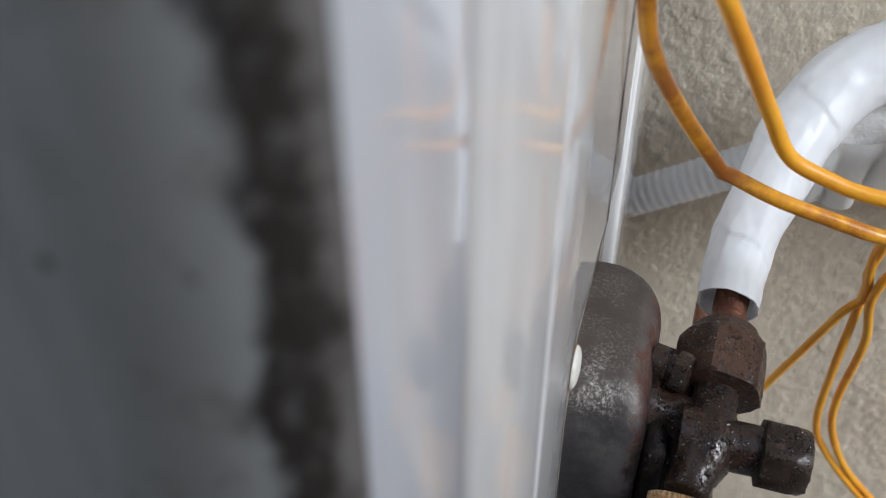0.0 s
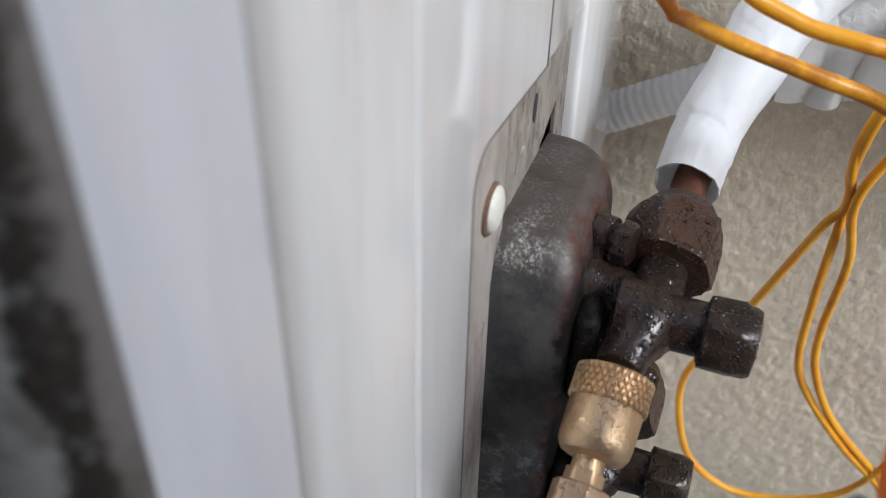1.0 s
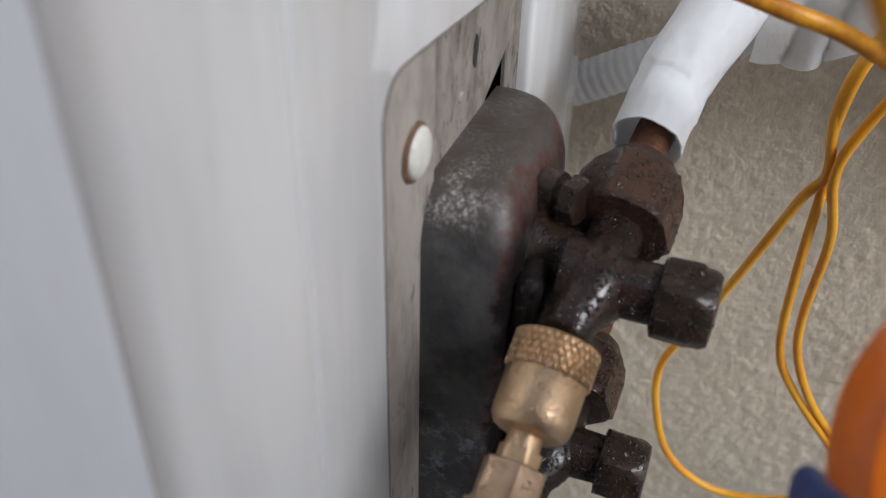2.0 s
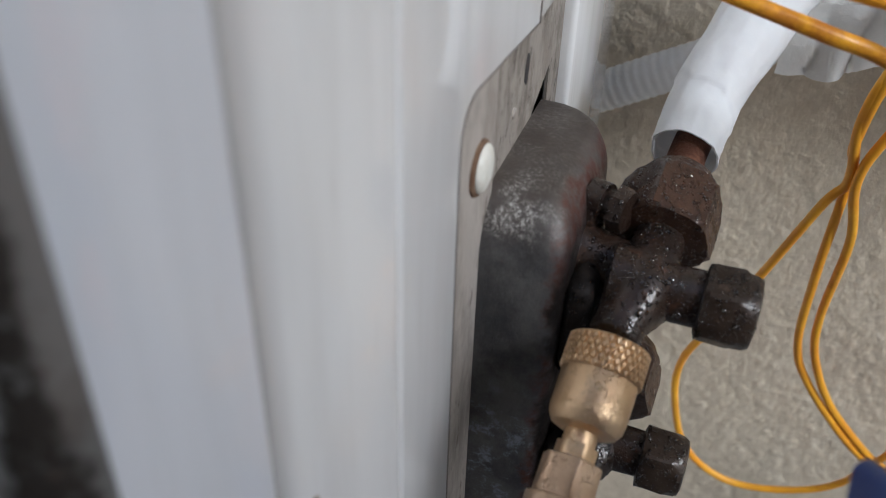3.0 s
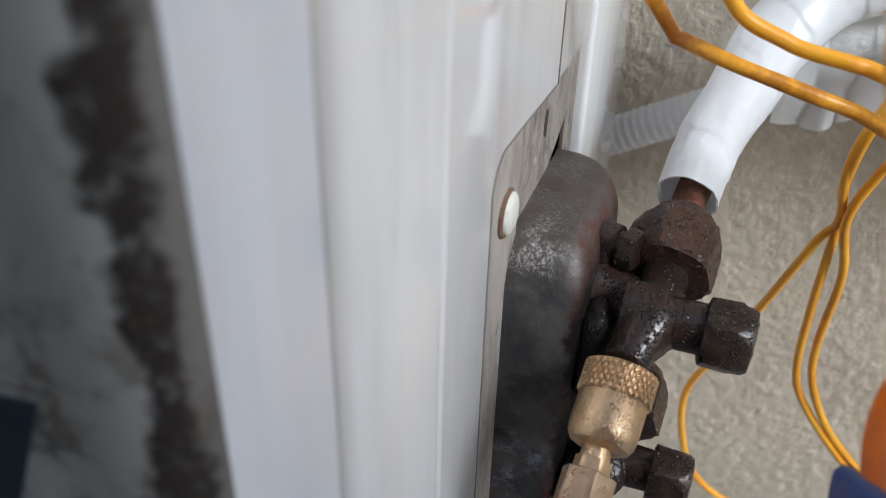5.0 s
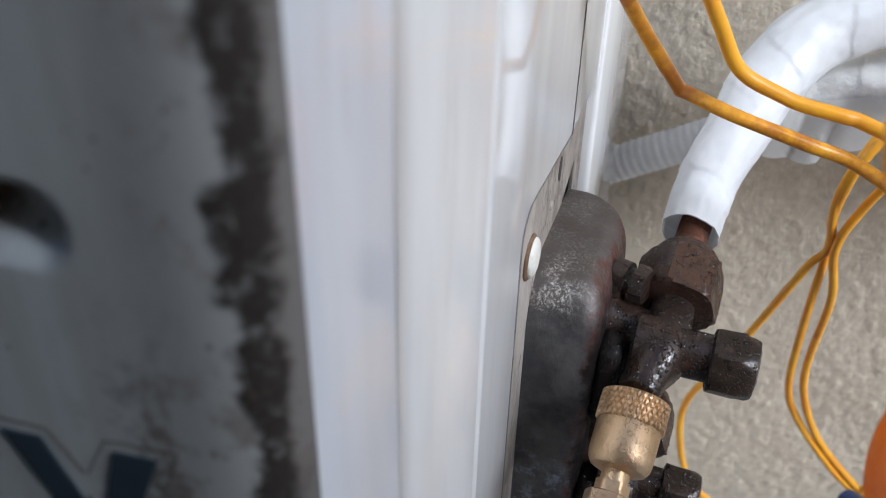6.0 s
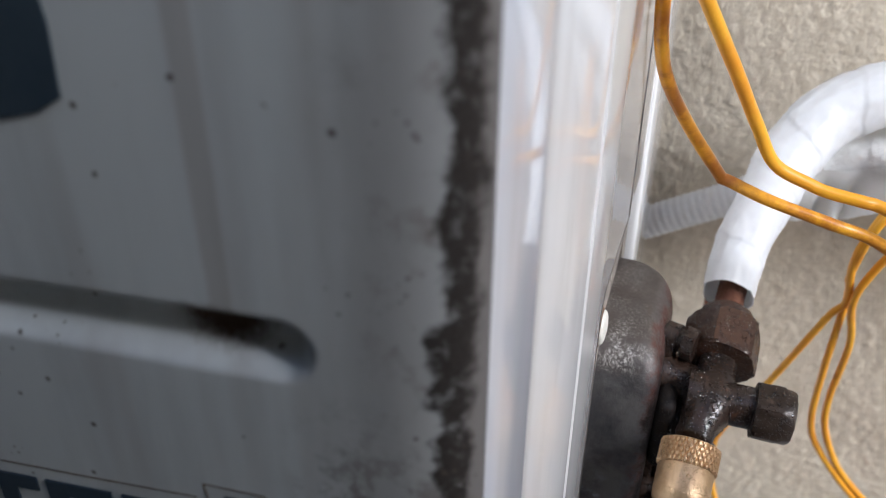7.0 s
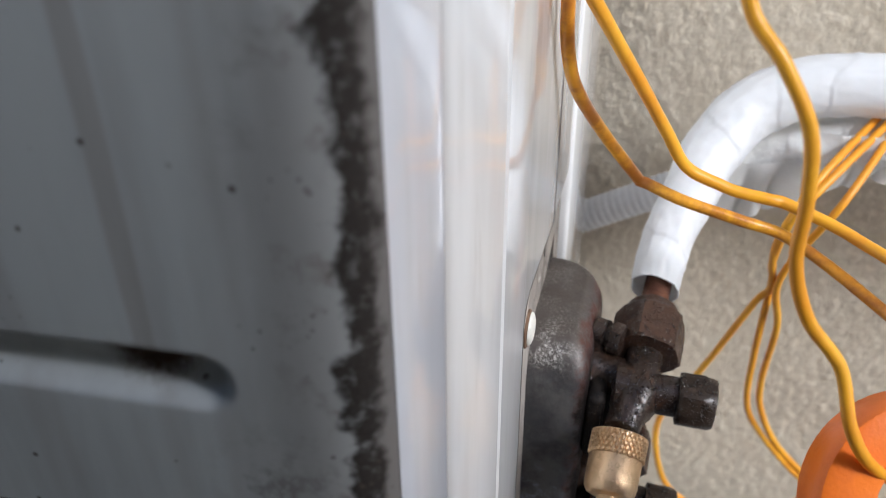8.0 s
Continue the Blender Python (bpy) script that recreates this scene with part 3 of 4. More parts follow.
def print_shape(name, outlines):
    bm = bmesh.new()
    for o in outlines:
        sub = bmesh.new()
        prism(sub, o, 0.0, 0.0005)
        me = bpy.data.meshes.new("tmp")
        sub.to_mesh(me)
        sub.free()
        bm.from_mesh(me)
        bpy.data.meshes.remove(me)
    bmesh.ops.transform(bm, matrix=on_front(), verts=bm.verts)
    return part(name, bm, NAVY, unit, "dark navy printed shape")


def rect(x0, z0, x1, z1):
    return [(x0, z0), (x1, z0), (x1, z1), (x0, z1)]


def slanted(o):
    return [(x, z + (x + 0.05) * 0.10) for x, z in o]


H0, H1, HE = 1.203, 1.2358, 1.2286
print_shape("printed_mark", [slanted([(-0.0700, H1), (-0.0600, H1), (-0.0500, H0 + 0.008), (-0.0420, H1), (-0.0318, H1), (-0.046, H0), (-0.0545, H0)])])
print_shape("printed_bar", [slanted(o) for o in (rect(-0.1038, H0, -0.0965, HE), rect(-0.0965, HE - 0.006, -0.0805, HE), rect(-0.0965, HE - 0.017, -0.0805, HE - 0.012), rect(-0.0868, HE - 0.012, -0.0805, HE - 0.006))])
print_shape("printed_bar", [slanted(o) for o in (rect(-0.1300, H0, -0.1232, HE), rect(-0.1232, HE - 0.0055, -0.1072, HE), rect(-0.1232, HE - 0.0160, -0.1090, HE - 0.0115), rect(-0.1232, H0, -0.1072, H0 + 0.0055))])
print_shape("printed_bar", [slanted(o) for o in (rect(-0.1560, HE - 0.0055, -0.1332, HE), rect(-0.1480, H0, -0.1415, HE - 0.0055))])
print_shape("printed_logo", [[(-0.150, 1.42), (-0.150, 1.333), (-0.110, 1.3370), (-0.0985, 1.3402), (-0.0921, 1.3441), (-0.0912, 1.36), (-0.0938, 1.38), (-0.101, 1.40), (-0.110, 1.42)]])



def raised_line(points, width=0.00022):
    """A thin dirty sticker edge along (x, z) points on the front."""
    bm = bmesh.new()
    for (x0, z0), (x1, z1) in zip(points, points[1:]):
        a = math.atan2(z1 - z0, x1 - x0)
        n = (-math.sin(a) * width / 2, math.cos(a) * width / 2)
        quad = [(x0 + n[0], z0 + n[1]), (x1 + n[0], z1 + n[1]), (x1 - n[0], z1 - n[1]), (x0 - n[0], z0 - n[1])]
        lo = [bm.verts.new((x, 0.0797, z)) for x, z in quad]
        hi = [bm.verts.new((x, 0.0800, z)) for x, z in quad]
        bm.faces.new(lo)
        for k in range(4):
            bm.faces.new((lo[k], lo[(k + 1) % 4], hi[(k + 1) % 4], hi[k]))
    return part("sticker_edge", bm, GRIME, unit, "thin grimy sticker edge")


raised_line(slanted([(-0.0740, H1 - 0.010), (-0.0762, H1 + 0.0030), (-0.0580, H1 + 0.0024), (-0.0515, H1 - 0.009)]))
raised_line(slanted([(-0.0505, H1 - 0.009), (-0.0440, H1 + 0.0022), (-0.0270, H1 + 0.0026), (-0.0305, H1 - 0.006)]))
raised_line(slanted([(-0.160, HE + 0.0044), (-0.120, HE + 0.0042), (-0.0790, HE + 0.0046)]))


# ---- service valves ----
AX = Vector((0.055, 0.955, 0.285)).normalized()
PORT = Vector((-0.0051, -0.0205, -0.0067))


def service_valve(name, centre, k, label):
    """Tee-shaped valve: nut towards the wall, capped stem to the side, service port towards the front."""
    v = thing(name, label, "valve", "service valves")
    c = Vector(centre)
    bm = bmesh.new()
    stem = PORT * k
    lathe(bm, c + stem, -stem, [(0, 0.0068 * k, 0), (0.001 * k, 0.0076 * k, 0), (0.007 * k, 0.0080 * k, 0), (0.012 * k, 0.0098 * k, 0), (0.020 * k, 0.0122 * k, 0), (0.026 * k, 0.0105 * k, 0)], 40, rough=0.0007)
    lathe(bm, c - AX * 0.006 * k, AX, [(0, 0.0110 * k, 0), (0.006 * k, 0.0120 * k, 0), (0.012 * k, 0.0104 * k, 0), (0.017 * k, 0.0088 * k, 0), (0.030 * k, 0.0084 * k, 0)], 40, rough=0.0007)
    lathe(bm, c + Vector((-0.010 * k, 0, 0)), (1, 0, 0), [(0, 0.0120 * k, 0), (0.006 * k, 0.0116 * k, 0), (0.014 * k, 0.0102 * k, 0), (0.019 * k, 0.0092 * k, 0), (0.030 * k, 0.0090 * k, 0)], 40, rough=0.0007)
    part("body", bm, VALVE, v, angle=60)
    # mounting flange on the bracket
    bm = bmesh.new()
    x0 = 0.0345
    lathe(bm, (x0 - 0.001, c.y + 0.011 * k, c.z - 0.001), (1, -0.25, 0), [(0, 0.0125 * k, 0), (0.004, 0.0122 * k, 0), (0.007, 0.0100 * k, 0), (c.x - x0, 0.0096 * k, 0)], 36, rough=0.0008)
    lathe(bm, (x0 - 0.001, c.y + 0.0175 * k, c.z + 0.0125 * k), (1, -0.25, 0), [(0, 0.0078 * k, 0), (0.0045, 0.0074 * k, 0), (0.0055, 0.0060 * k, 0)], 30, rough=0.0008)
    part("flange", bm, VALVE, v)
    # added blocks that fill the gap; their black is the shade there
    bm = bmesh.new()
    box(bm, (x0 - 0.0005, c.y - 0.014 * k, c.z - 0.034 * k), (x0 + 0.0085, c.y + 0.026 * k, c.z + 0.004 * k), 0.004, 4)
    box(bm, (x0, c.y - 0.011 * k, c.z - 0.036 * k), (x0 + 0.0135, c.y + 0.018 * k, c.z - 0.003 * k), 0.004, 4)
    part("mounting_plate", bm, GAP_BLACK, v, "added black block for the dark gap behind the valve")
    bm = bmesh.new()
    o = Vector((x0 - 0.001, c.y + 0.0185 * k, c.z + 0.0160 * k))
    lathe(bm, o, (0.96, -0.28, 0.0), [(0, 0.0072 * k, 0), (0.006 * k, 0.0072 * k, 0), (0.0062 * k, 0.0052 * k, 0), (0.0085 * k, 0.0052 * k, 0), (0.0087 * k, 0.0078 * k, 0.0066 * k), (0.013 * k, 0.0078 * k, 0.0066 * k), (0.014 * k, 0.0068 * k, 0.0066 * k)], 24, rough=0.0006)
    part("bolt", bm, VALVE, v, "corroded hexagon bolt")
    bm = bmesh.new()
    f = 0.0153 * k
    lathe(bm, c + AX * 0.0195 * k, AX, [(0, 0.0125 * k, 0), (0.0003 * k, 0.0160 * k, f), (0.0014 * k, 0.0176 * k, f), (0.0180 * k, 0.0176 * k, f), (0.0212 * k, 0.0160 * k, f), (0.0240 * k, 0.0132 * k, f),
                                          (0.0275 * k, 0.0120 * k, 0), (0.0290 * k, 0.0105 * k, 0), (0.0292 * k, 0.0068 * k, 0)], 72, turn=0.30, rough=0.0003)
    part("flare_nut", bm, NUT, v, "brown corroded hexagonal flare nut", 28)
    bm = bmesh.new()
    f = 0.0117 * k
    lathe(bm, c + Vector((0.0175 * k, 0, -0.0005)), (1, 0, -0.03), [(0, 0.0090 * k, 0), (0.0006 * k, 0.0118 * k, f), (0.0020 * k, 0.0133 * k, f), (0.0110 * k, 0.0133 * k, f), (0.0128 * k, 0.0122 * k, f), (0.0150 * k, 0.0116 * k, 0), (0.0165 * k, 0.0108 * k, 0), (0.0172 * k, 0.0085 * k, 0)], 72, turn=0.25, rough=0.0005)
    part("stem_cap", bm, CAP, v, "black wet hexagonal cap", 28)
    return v


V1 = Vector((0.0565, 0.2560, 1.1512))
V2 = Vector((0.0505, 0.2525, 1.0815))
service_valve("service_valve", V1, 1.0, "oily dark brass service valve beaded with water")
service_valve("service_valve", V2, 0.92, "smaller wet dark service valve under the first")


# ---- brass charging fitting on the upper service port ----
def charging_adapter():
    ad = thing("charging_adapter", "sandy brass quick charging adapter with knurled collar", "fitting")
    base = V1 + PORT * 1.08 + Vector((0.0006, 0, 0))
    d = Vector((-0.06, -0.855, -0.52)).normalized()
    bm = bmesh.new()
    a, u, w = basis(d)
    seg, rows = 320, 26
    loops = []
    prof = [(0.0, 0.0070), (0.0002, 0.0113)] + [(0.0008 + 0.0100 * k / (rows - 1), 0.0126) for k in range(rows)] + [(0.0112, 0.0117)]
    for i, (s, r) in enumerate(prof):
        loop = []
        for k in range(seg):
            t = 2 * math.pi * k / seg
            rr = r
            if 1 < i < len(prof) - 1:
                p1, p2 = t * 34 + s * 1600, t * 34 - s * 1600
                rr = r - 0.0009 * max(smoothstep(math.cos(p1), 0.35, 0.95), smoothstep(math.cos(p2), 0.35, 0.95))
            loop.append(bm.verts.new(base + a * s + (u * math.cos(t) + w * math.sin(t)) * rr))
        loops.append(loop)
    for p, q in zip(loops, loops[1:]):
        for k in range(seg):
            bm.faces.new((p[k], p[(k + 1) % seg], q[(k + 1) % seg], q[k]))
    bm.faces.new(loops[0])
    part("knurled_collar", bm, BRASS, ad, "knurled brass collar", 30)
    bm = bmesh.new()
    lathe(bm, base + d * 0.0110, d, [(0, 0.0115, 0), (0.0006, 0.0117, 0), (0.0115, 0.0116, 0), (0.0142, 0.0112, 0), (0.0164, 0.0098, 0), (0.0172, 0.0080, 0), (0.0173, 0.0055, 0)], 56)
    part("cup", bm, BRASS, ad, angle=30)
    bm = bmesh.new()
    lathe(bm, base + d * 0.0280, d, [(0, 0.0050, 0), (0.004, 0.0050, 0), (0.0042, 0.0062, 0.0056), (0.0085, 0.0062, 0.0056), (0.0087, 0.0050, 0)], 48)
    part("neck", bm, BRASS, ad, angle=28)
    bm = bmesh.new()
    lathe(bm, base + d * 0.0365, d, [(0, 0.0072, 0), (0.0006, 0.0090, 0.0083), (0.010, 0.0094, 0.0083), (0.012, 0.0088, 0), (0.0125, 0.0100, 0), (0.028, 0.0104, 0.0094), (0.030, 0.0098, 0), (0.0305, 0.006, 0)], 48, turn=0.2, rough=0.0003)
    part("hose_nut", bm, PINK_BRASS, ad, "worn pinkish brass hose nut", 28)
    return base + d * 0.0662, d


hose_start, hose_way = charging_adapter()
bm = bmesh.new()
tube(bm, spline([hose_start, hose_start + hose_way * 0.02 + Vector((0, 0, -0.004)), Vector((0.046, 0.140, 1.02)), Vector((0.06, 0.14, 0.85)), Vector((0.10, 0.16, 0.762)), Vector((0.30, 0.2, 0.758))]), 0.0055)
hose = part("charging_hose", bm, BLUE)
tagged(hose, "dark blue rubber charging hose running to the floor", "hose")


# ---- pipes ----
def pipe_run(name, label, tube_points, tube_r, wrap_points, wrap_r, wrap_mat, wrap_label, pitch, seed, crumple):
    ob = thing(name, label, "pipe", "refrigerant pipes")
    bm = bmesh.new()
    tube(bm, spline(tube_points, 10), lambda s, t: tube_r + 0.0004 * noise.noise(Vector((s * 120, math.cos(t), math.sin(t) + seed))), 28)
    part("copper_tube", bm, COPPER, ob, "tarnished copper tube")
    bm = bmesh.new()

    def r(s, t):
        turn = (s / pitch + t / (2 * math.pi) + 0.5 * noise.noise(Vector((s * 22, seed, 0))) + 0.12 * noise.noise(Vector((math.cos(t) * 1.5, math.sin(t) * 1.5, s * 30 + seed)))) % 1.0
        lap = 0.0006 * smoothstep(turn, 0.0, 0.018) * (1 - smoothstep(turn, 0.06, 1.0))
        q = Vector((math.cos(t) * 1.4, math.sin(t) * 1.4, s * 45 + seed))
        return wrap_r(s) + lap + crumple * (0.0009 * noise.noise(q) + 0.0006 * noise.noise(q * 3))

    path = spline(wrap_points, 30)
    tube(bm, path, r, 72, caps=False)
    tube(bm, path[:24], lambda s, t: r(s, t) - 0.0006, 72, caps=False)
    bm.verts.ensure_lookup_table()
    k0 = 72 * len(path)
    for k in range(72):
        q = (k + 1) % 72
        bm.faces.new((bm.verts[k], bm.verts[q], bm.verts[k0 + q], bm.verts[k0 + k]))
    part("tape_wrap", bm, wrap_mat, ob, wrap_label, 70)
    return ob


TUBE0 = V1 + AX * 0.046
pipe_run("insulated_pipe", "white tape-wrapped insulated pipe above the valve", [TUBE0, TUBE0 + AX * 0.02, Vector((0.066, 0.352, 1.184)), Vector((0.0735, 0.385, 1.204))], 0.0066,
         [TUBE0 + AX * 0.0135 + Vector((-0.0016, 0, 0)), (0.0612, 0.340, 1.1785), (0.068, 0.362, 1.190), (0.0775, 0.388, 1.2068), (0.0940, 0.408, 1.2238), (0.121, 0.418, 1.2368), (0.160, 0.421, 1.2410), (0.24, 0.421, 1.243), (0.40, 0.421, 1.240)],
         lambda s: 0.0119 + 0.0045 * smoothstep(s, 0.0, 0.12), TAPE, "overlapping glossy white tape", 0.036, 3.1, 0.8)
T2 = V2 + AX * 0.042
pipe_run("insulated_pipe", "grey-white film-wrapped thinner pipe below the first", [T2, T2 + AX * 0.03, Vector((0.055, 0.370, 1.128)), Vector((0.064, 0.405, 1.155)), Vector((0.085, 0.418, 1.178))], 0.0048,
         [(0.074, 0.412, 1.168), (0.086, 0.417, 1.180), (0.103, 0.421, 1.190), (0.128, 0.424, 1.199), (0.165, 0.426, 1.209), (0.25, 0.426, 1.214), (0.40, 0.426, 1.212)],
         lambda s: 0.0090 + 0.0070 * smoothstep(s, 0.01, 0.06), FOAM, "loose greyish plastic film", 0.034, 8.7, 1.3)


def torn_tape(x0, x1, top, bottom, y, fold_size, seed, n=90, m=14):
    """Thin tape that sags in soft folds, with a torn lower edge; top and bottom are functions of x."""
    bm = bmesh.new()
    grid = []
    for i in range(n):
        x = x0 + (x1 - x0) * i / (n - 1)
        low = bottom(x) + 0.0022 * noise.noise(Vector((x * 90, 2, seed))) + 0.0016 * noise.noise(Vector((x * 240, 5, seed)))
        row = []
        for j in range(m):
            f = j / (m - 1)
            ridge = 1 - 2 * abs(math.sin(x * 125 + f * 1.2 + 2 * noise.noise(Vector((x * 30, 0, seed))))) ** 0.7
            fold = fold_size * f * ridge + 0.002 * noise.noise(Vector((x * 60, f * 2, 1 + seed)))
            row.append(bm.verts.new((x + 0.004 * f * math.sin(x * 140), y + fold - 0.004 * f, top(x) + (low - top(x)) * f)))
        grid.append(row)
    for i in range(n - 1):
        for j in range(m - 1):
            bm.faces.new((grid[i][j], grid[i + 1][j], grid[i + 1][j + 1], grid[i][j + 1]))
    bmesh.ops.solidify(bm, geom=bm.faces[:], thickness=0.0005)
    return bm


loose = thing("loose_tape", "torn white tape end hanging under the pipe", "tape")
part("sheet", torn_tape(0.086, 0.200, lambda x: 1.196 + 0.014 * smoothstep(x, 0.09, 0.17), lambda x: 1.1665 + 0.030 * smoothstep(x, 0.094, 0.17), 0.4045, 0.0045, 0.0), FILM, loose, angle=70)
part("torn_flap", torn_tape(0.132, 0.185, lambda x: 1.2215, lambda x: 1.2075 + 0.004 * smoothstep(x, 0.14, 0.18), 0.3995, 0.0030, 7.0, 50, 8), FILM, loose, "curled torn flap", 70)

bm = bmesh.new()
tube(bm, spline([(-0.05, 0.452, 1.095), (0.0, 0.452, 1.1160), (0.03, 0.452, 1.1320), (0.06, 0.453, 1.148), (0.095, 0.455, 1.167), (0.15, 0.457, 1.188), (0.30, 0.457, 1.195)], 60),
     lambda s, t: 0.0104 + 0.00024 * math.cos(2 * math.pi * s / 0.0046), 28)
tagged(part("drain_hose", bm, RIBBED, angle=80), "cloudy white corrugated drain hose along the wall", "hose")


# ---- yellow cables ----
def cable(points, r, label, per=12, mat=None):
    bm = bmesh.new()
    tube(bm, spline(points, per), lambda s, t: r * (1 + 0.05 * noise.noise(Vector((s * 60, r * 1e4, 0)))), 14)
    return tagged(part("cable", bm, mat or CABLE, angle=80), label, "cable", "yellow cables")


cable([(0.0150, 0.236, 1.46), (0.0145, 0.240, 1.39), (0.0142, 0.246, 1.335), (0.0150, 0.2505, 1.3123), (0.0183, 0.265, 1.2907), (0.0287, 0.284, 1.2644), (0.0436, 0.2966, 1.2392), (0.0448, 0.2975, 1.2372), (0.0462, 0.2974, 1.2368), (0.0490, 0.2965, 1.2364), (0.065, 0.29, 1.2338), (0.09, 0.29, 1.2273), (0.1105, 0.29, 1.2215), (0.14, 0.27, 1.212), (0.165, 0.238, 1.206), (0.178, 0.215, 1.19)], 0.0026, "yellow cable with a rust-stained kink", mat=CABLE_WORN)
cable([(0.0048, 0.205, 1.382), (0.0246, 0.235, 1.3372), (0.0345, 0.25, 1.3148), (0.0444, 0.265, 1.2924), (0.0539, 0.28, 1.2702), (0.0639, 0.288, 1.2514), (0.079, 0.29, 1.2436), (0.087, 0.29, 1.2412), (0.1, 0.29, 1.2393), (0.1085, 0.29, 1.2375), (0.135, 0.28, 1.231), (0.168, 0.252, 1.222), (0.186, 0.225, 1.19)], 0.0026, "smooth yellow cable bent over the pipe")
cable([(0.060, 0.180, 1.46), (0.063, 0.178, 1.39), (0.0689, 0.1726, 1.3612), (0.0794, 0.1669, 1.3479), (0.0890, 0.1642, 1.3312), (0.0920, 0.1624, 1.3121), (0.0930, 0.1623, 1.2917), (0.1000, 0.1628, 1.2726), (0.1125, 0.1625, 1.2566), (0.1185, 0.1560, 1.2396), (0.128, 0.158, 1.224), (0.143, 0.170, 1.208), (0.157, 0.200, 1.195), (0.172, 0.240, 1.17)], 0.0021, "yellow cable passing through the meter's jaw")
cable([(0.165, 0.425, 1.225), (0.135, 0.375, 1.212), (0.121, 0.361, 1.190), (0.118, 0.368, 1.164), (0.122, 0.378, 1.135), (0.116, 0.382, 1.120), (0.103, 0.393, 1.075), (0.089, 0.402, 1.031), (0.076, 0.410, 0.993), (0.077, 0.416, 0.957), (0.090, 0.426, 0.911), (0.116, 0.431, 0.888), (0.147, 0.433, 0.889), (0.176, 0.432, 0.907), (0.193, 0.426, 0.946), (0.22, 0.42, 1.02), (0.25, 0.425, 1.14), (0.27, 0.425, 1.225)], 0.0021, "thin yellow cable hanging in a loop before the wall")
cable([(0.170, 0.420, 1.225), (0.138, 0.372, 1.210), (0.122, 0.360, 1.190), (0.119, 0.372, 1.155), (0.1225, 0.382, 1.135), (0.124, 0.394, 1.074), (0.128, 0.406, 1.024), (0.140, 0.414, 0.994), (0.167, 0.422, 0.956), (0.200, 0.432, 0.918), (0.25, 0.44, 0.85), (0.33, 0.45, 0.77)], 0.0021, "thin yellow cable hanging before the wall")
cable([(0.175, 0.420, 1.228), (0.146, 0.368, 1.200), (0.130, 0.370, 1.163), (0.1245, 0.374, 1.137), (0.132, 0.388, 1.100), (0.133, 0.402, 1.048), (0.138, 0.408, 1.017), (0.155, 0.418, 0.979), (0.182, 0.426, 0.945), (0.205, 0.432, 0.922), (0.26, 0.44, 0.86), (0.34, 0.45, 0.77)], 0.0021, "thin yellow cable hanging before the wall")


# ---- clamp meter ----
def clamp_meter():
    """Hand-held clamp meter; local u right, v towards the jaw, n out of the face, origin at the jaw's centre."""
    right, up, out = Vector((0.969, 0.248, 0)), Vector((-0.137, 0.537, 0.832)), Vector((0.206, -0.806, 0.555))
    c, sn = math.cos(radians(4)), math.sin(radians(4))
    u, v = (right * c - up * sn).normalized(), (right * sn + up * c).normalized()
    n = u.cross(v).normalized()
    m = Matrix.Translation((0.151, 0.155, 1.210)) @ Matrix((u, v, n)).transposed().to_4x4()
    ob = thing("clamp_meter", "worn orange and navy clamp meter hooked round a yellow cable", "clamp meter")

    def add(name, bm, mat, label="", parent=ob, angle=35):
        bmesh.ops.transform(bm, matrix=m, verts=bm.verts)
        return part(name, bm, mat, parent, label, angle)

    def half(points):
        fine = [(p.x, p.y) for p in spline([(a, b, 0) for a, b in points], 4)]
        fine[0] = (0.0, fine[0][1])
        return fine + [(-a, b) for a, b in reversed(fine) if abs(a) > 1e-6]

    bm = bmesh.new()
    prism(bm, half([(0, -0.0375), (-0.012, -0.0350), (-0.021, -0.0285), (-0.0275, -0.0190), (-0.0315, -0.0110), (-0.0345, -0.0078), (-0.0372, -0.0085), (-0.0385, -0.0125), (-0.0378, -0.030), (-0.0355, -0.055), (-0.0340, -0.085), (-0.0345, -0.120), (-0.0330, -0.150), (-0.028, -0.158)]), -0.030, 0.032, bevel=0.0035)
    body = add("housing", bm, BLUE, "navy blue plastic housing")
    bm = bmesh.new()
    prism(bm, half([(0, -0.0465), (-0.012, -0.0435), (-0.022, -0.0365), (-0.0275, -0.0290), (-0.0295, -0.0300), (-0.0300, -0.055), (-0.0288, -0.085), (-0.0285, -0.150)]), 0.0012, 0.0016, bevel=0.0004)
    face = add("faceplate", bm, FACE, "pale blue scratched faceplate")
    bm = bmesh.new()
    seg, loops = 72, []
    sect = [(-0.0100, 0.0), (-0.0094, 0.0016), (-0.0078, 0.0024), (0.0078, 0.0024), (0.0094, 0.0016), (0.0100, 0.0)]
    for k in range(seg):
        t = 2 * math.pi * k / seg
        outer = [(0.0345 + e, z - 0.012) for z, e in sect]
        inner = [(0.0205 - e, z - 0.012) for z, e in reversed(sect)]
        gap = 0.0008 if k in (6, 7) else 0.0
        loops.append([bm.verts.new(((r - gap) * math.cos(t), (r - gap) * math.sin(t), z)) for r, z in outer + inner])
    for k in range(seg):
        p, q = loops[k], loops[(k + 1) % seg]
        for i in range(len(p)):
            bm.faces.new((p[i], p[(i + 1) % len(p)], q[(i + 1) % len(p)], q[i]))
    add("jaw", bm, ORANGE, "orange plastic jaw ring")
    bm = bmesh.new()
    prism(bm, [(-0.0300, -0.0120), (-0.0330, -0.0250), (-0.0410, -0.0330), (-0.0520, -0.0370), (-0.0540, -0.0420), (-0.0480, -0.0570), (-0.0430, -0.0590), (-0.0360, -0.0500), (-0.0300, -0.0450)], -0.024, 0.020, bevel=0.0022)
    lever = add("lever", bm, ORANGE, "orange release lever")
    for k in range(3):
        bm = bmesh.new()
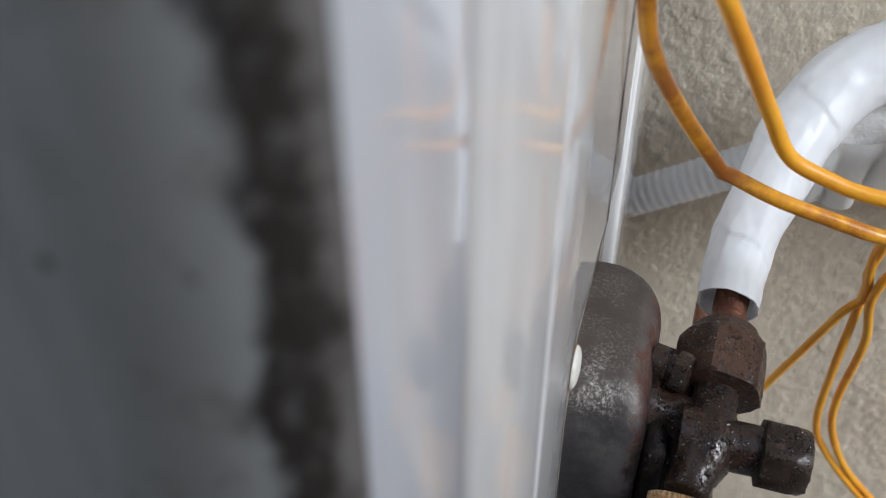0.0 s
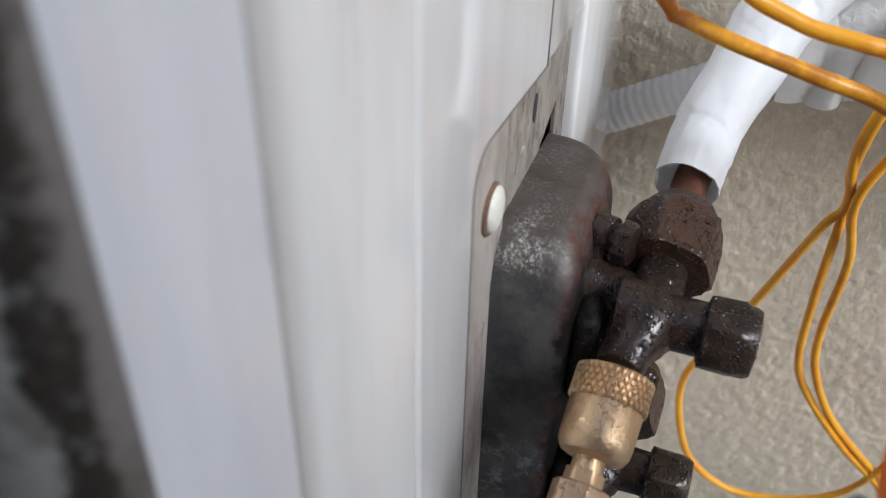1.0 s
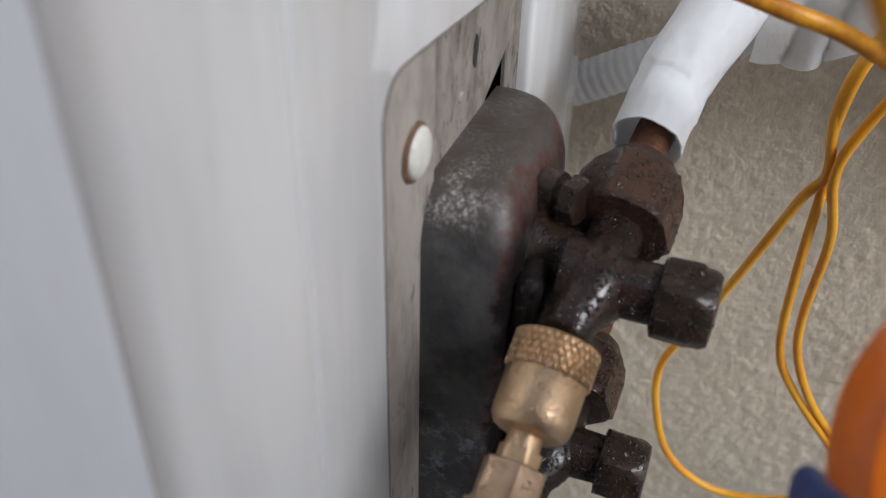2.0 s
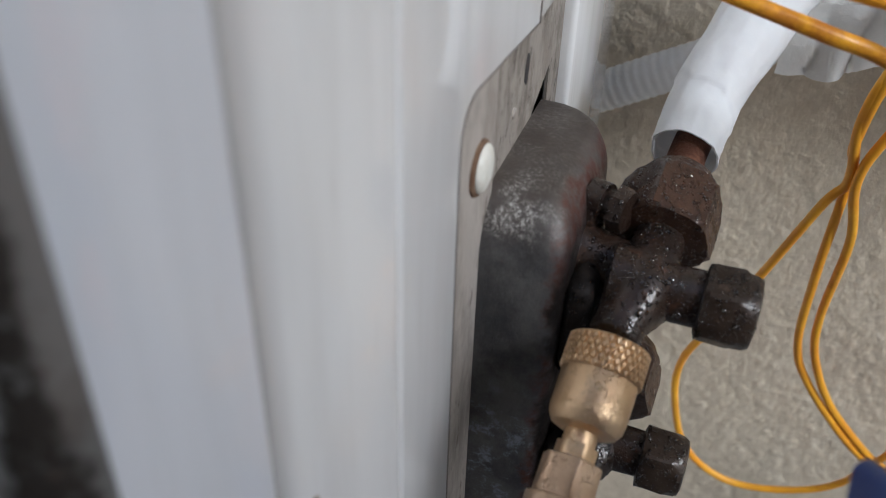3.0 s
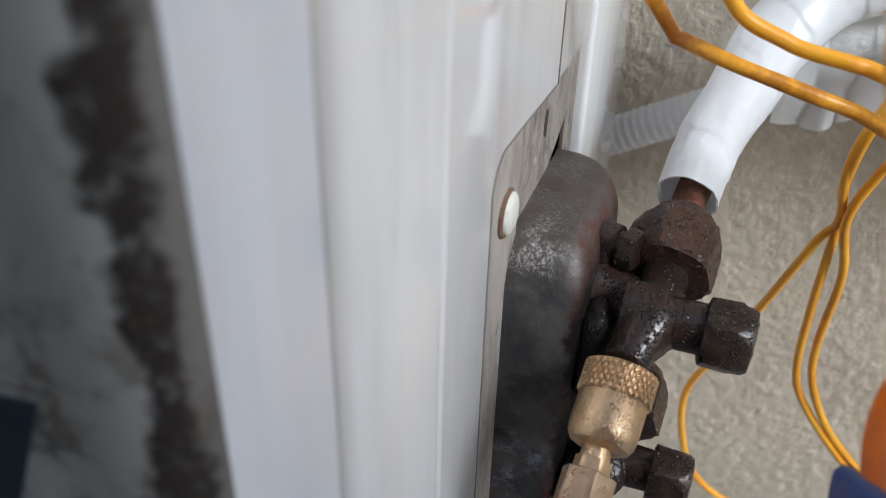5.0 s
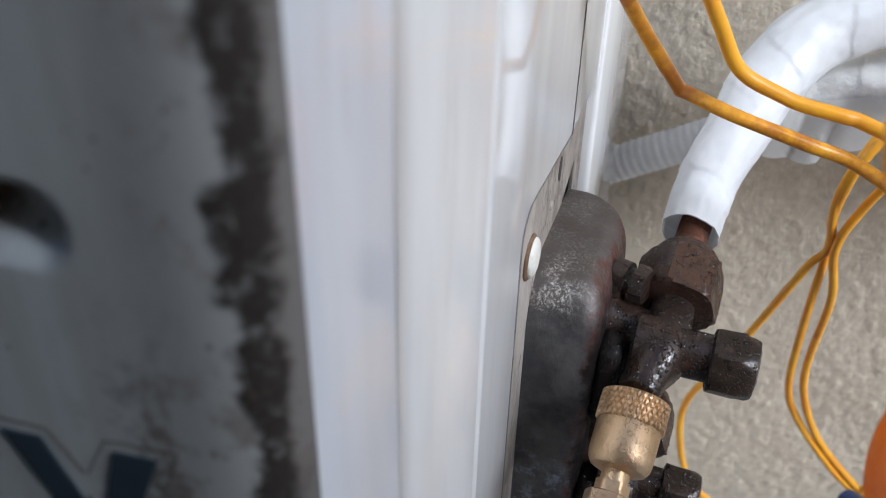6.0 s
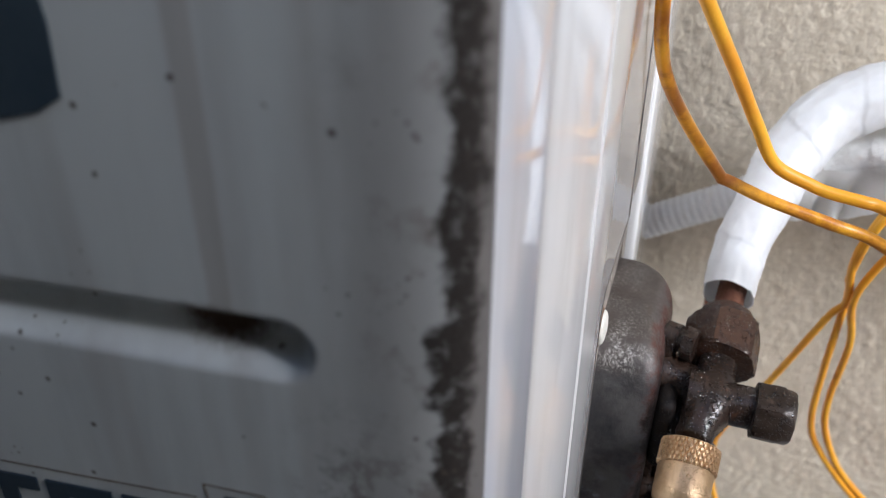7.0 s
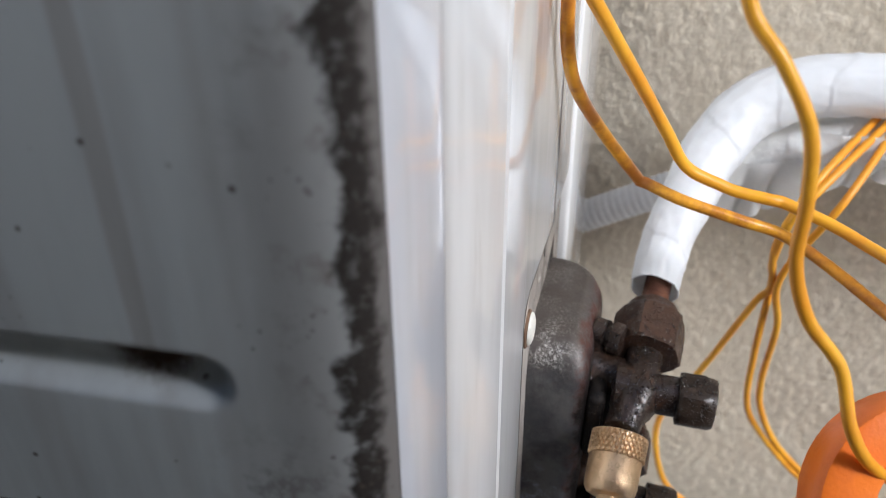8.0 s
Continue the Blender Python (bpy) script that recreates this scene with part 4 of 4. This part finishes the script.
        box(bm, (-0.0440 - 0.0035 * k, -0.0352 - 0.0013 * k, -0.022), (-0.0425 - 0.0035 * k, -0.0335 - 0.0013 * k, -0.006), 0.0005, 2)
        add("ridge", bm, ORANGE, parent=lever)
    bm = bmesh.new()
    lathe(bm, (0, -0.078, 0.0020), (0, 0, 1), [(0, 0.0225, 0), (0.0020, 0.0225, 0), (0.0030, 0.0210, 0), (0.0031, 0.0180, 0), (0.0030, 0.0175, 0)], 64)
    dial = add("dial", bm, BLUE, "round navy dial")
    bm = bmesh.new()
    lathe(bm, (0, -0.078, 0.0045), (0, 0, 1), [(0, 0.0170, 0), (0.0030, 0.0168, 0), (0.0045, 0.0155, 0), (0.0048, 0.0100, 0)], 64)
    add("knob", bm, BLUE, parent=dial)
    bm = bmesh.new()
    lathe(bm, (0.0195, -0.0535, 0.0024), (0, 0, 1), [(0, 0.0040, 0), (0.0014, 0.0038, 0), (0.0020, 0.0030, 0)], 32)
    add("power_button", bm, NAVY)
    bm = bmesh.new()
    for k in range(26):
        t = radians(30 + 300 * k / 25)
        r = 0.0024
        box(bm, (-0.0150 + r * math.cos(t) - 0.0003, -0.0470 + r * math.sin(t) - 0.0003, 0.0026), (-0.0150 + r * math.cos(t) + 0.0003, -0.0470 + r * math.sin(t) + 0.0003, 0.0030))
    for k in range(4):
        box(bm, (-0.0115 + 0.0030 * k, -0.0492 - 0.0002 * k, 0.0026), (-0.0098 + 0.0030 * k, -0.0484 - 0.0002 * k, 0.0030))
    add("printed_mark", bm, NAVY, "teal printed mark", face)
    for text, a, b in (("POWER", 0.0135, -0.0490), ("A", -0.0030, -0.0540), ("V", -0.0160, -0.0590), ("Hz", -0.0260, -0.0660)):
        cu = bpy.data.curves.new("word", "FONT")
        cu.body, cu.size, cu.extrude = text, 0.0034, 0.00015
        tmp = new("word_source", cu)
        me = bpy.data.meshes.new_from_object(tmp.evaluated_get(bpy.context.evaluated_depsgraph_get()))
        bpy.data.objects.remove(tmp)
        me.transform(m @ Matrix.Translation((a, b, 0.0030)))
        me.materials.clear()
        me.materials.append(NAVY)
        word = new("printed_word", me)
        word.parent = face


clamp_meter()


# ---- water drops on the cold fittings ----
def water_drops(count=7000):
    m, nt, bsdf = material("clear_water")
    bsdf.inputs["Transmission Weight"].default_value = 1.0
    bsdf.inputs["IOR"].default_value = 1.8
    bsdf.inputs["Specular IOR Level"].default_value = 1.0
    bsdf.inputs["Roughness"].default_value = 0.02
    rng = random.Random(7)
    spots = []
    for ob in bpy.data.objects:
        if ob.type == "MESH" and ob.parent and ob.parent.name.split(".")[0] == "service_valve":
            for f in ob.data.polygons:
                if len(f.vertices) == 4 and f.normal.y < 0.35 and f.normal.z > -0.5:
                    spots.append((f.area, [ob.data.vertices[k].co.copy() for k in f.vertices], f.normal.copy()))
    chosen = rng.choices(spots, [w for w, _, _ in spots], k=count)
    ball = bmesh.new()
    bmesh.ops.create_icosphere(ball, subdivisions=1, radius=1.0)
    pts, tris = [v.co.copy() for v in ball.verts], [[v.index for v in f.verts] for f in ball.faces]
    ball.free()
    verts, faces = [], []
    for _, q, n in chosen:
        a, b = rng.random(), rng.random()
        p = (q[0] * (1 - a) + q[1] * a) * (1 - b) + (q[3] * (1 - a) + q[2] * a) * b
        r = 0.00022 + 0.00080 * rng.random() ** 3
        base = len(verts)
        for v in pts:
            verts.append(p + (v - n * (0.72 * v.dot(n))) * r + n * r * 0.1)
        faces.extend([[k + base for k in t] for t in tris])
    ob = sheet("water_drops", verts, faces, m, angle=180)
    tagged(ob, "tiny clear water drops beaded on the cold valves", "water drops", kind="stuff")


water_drops()
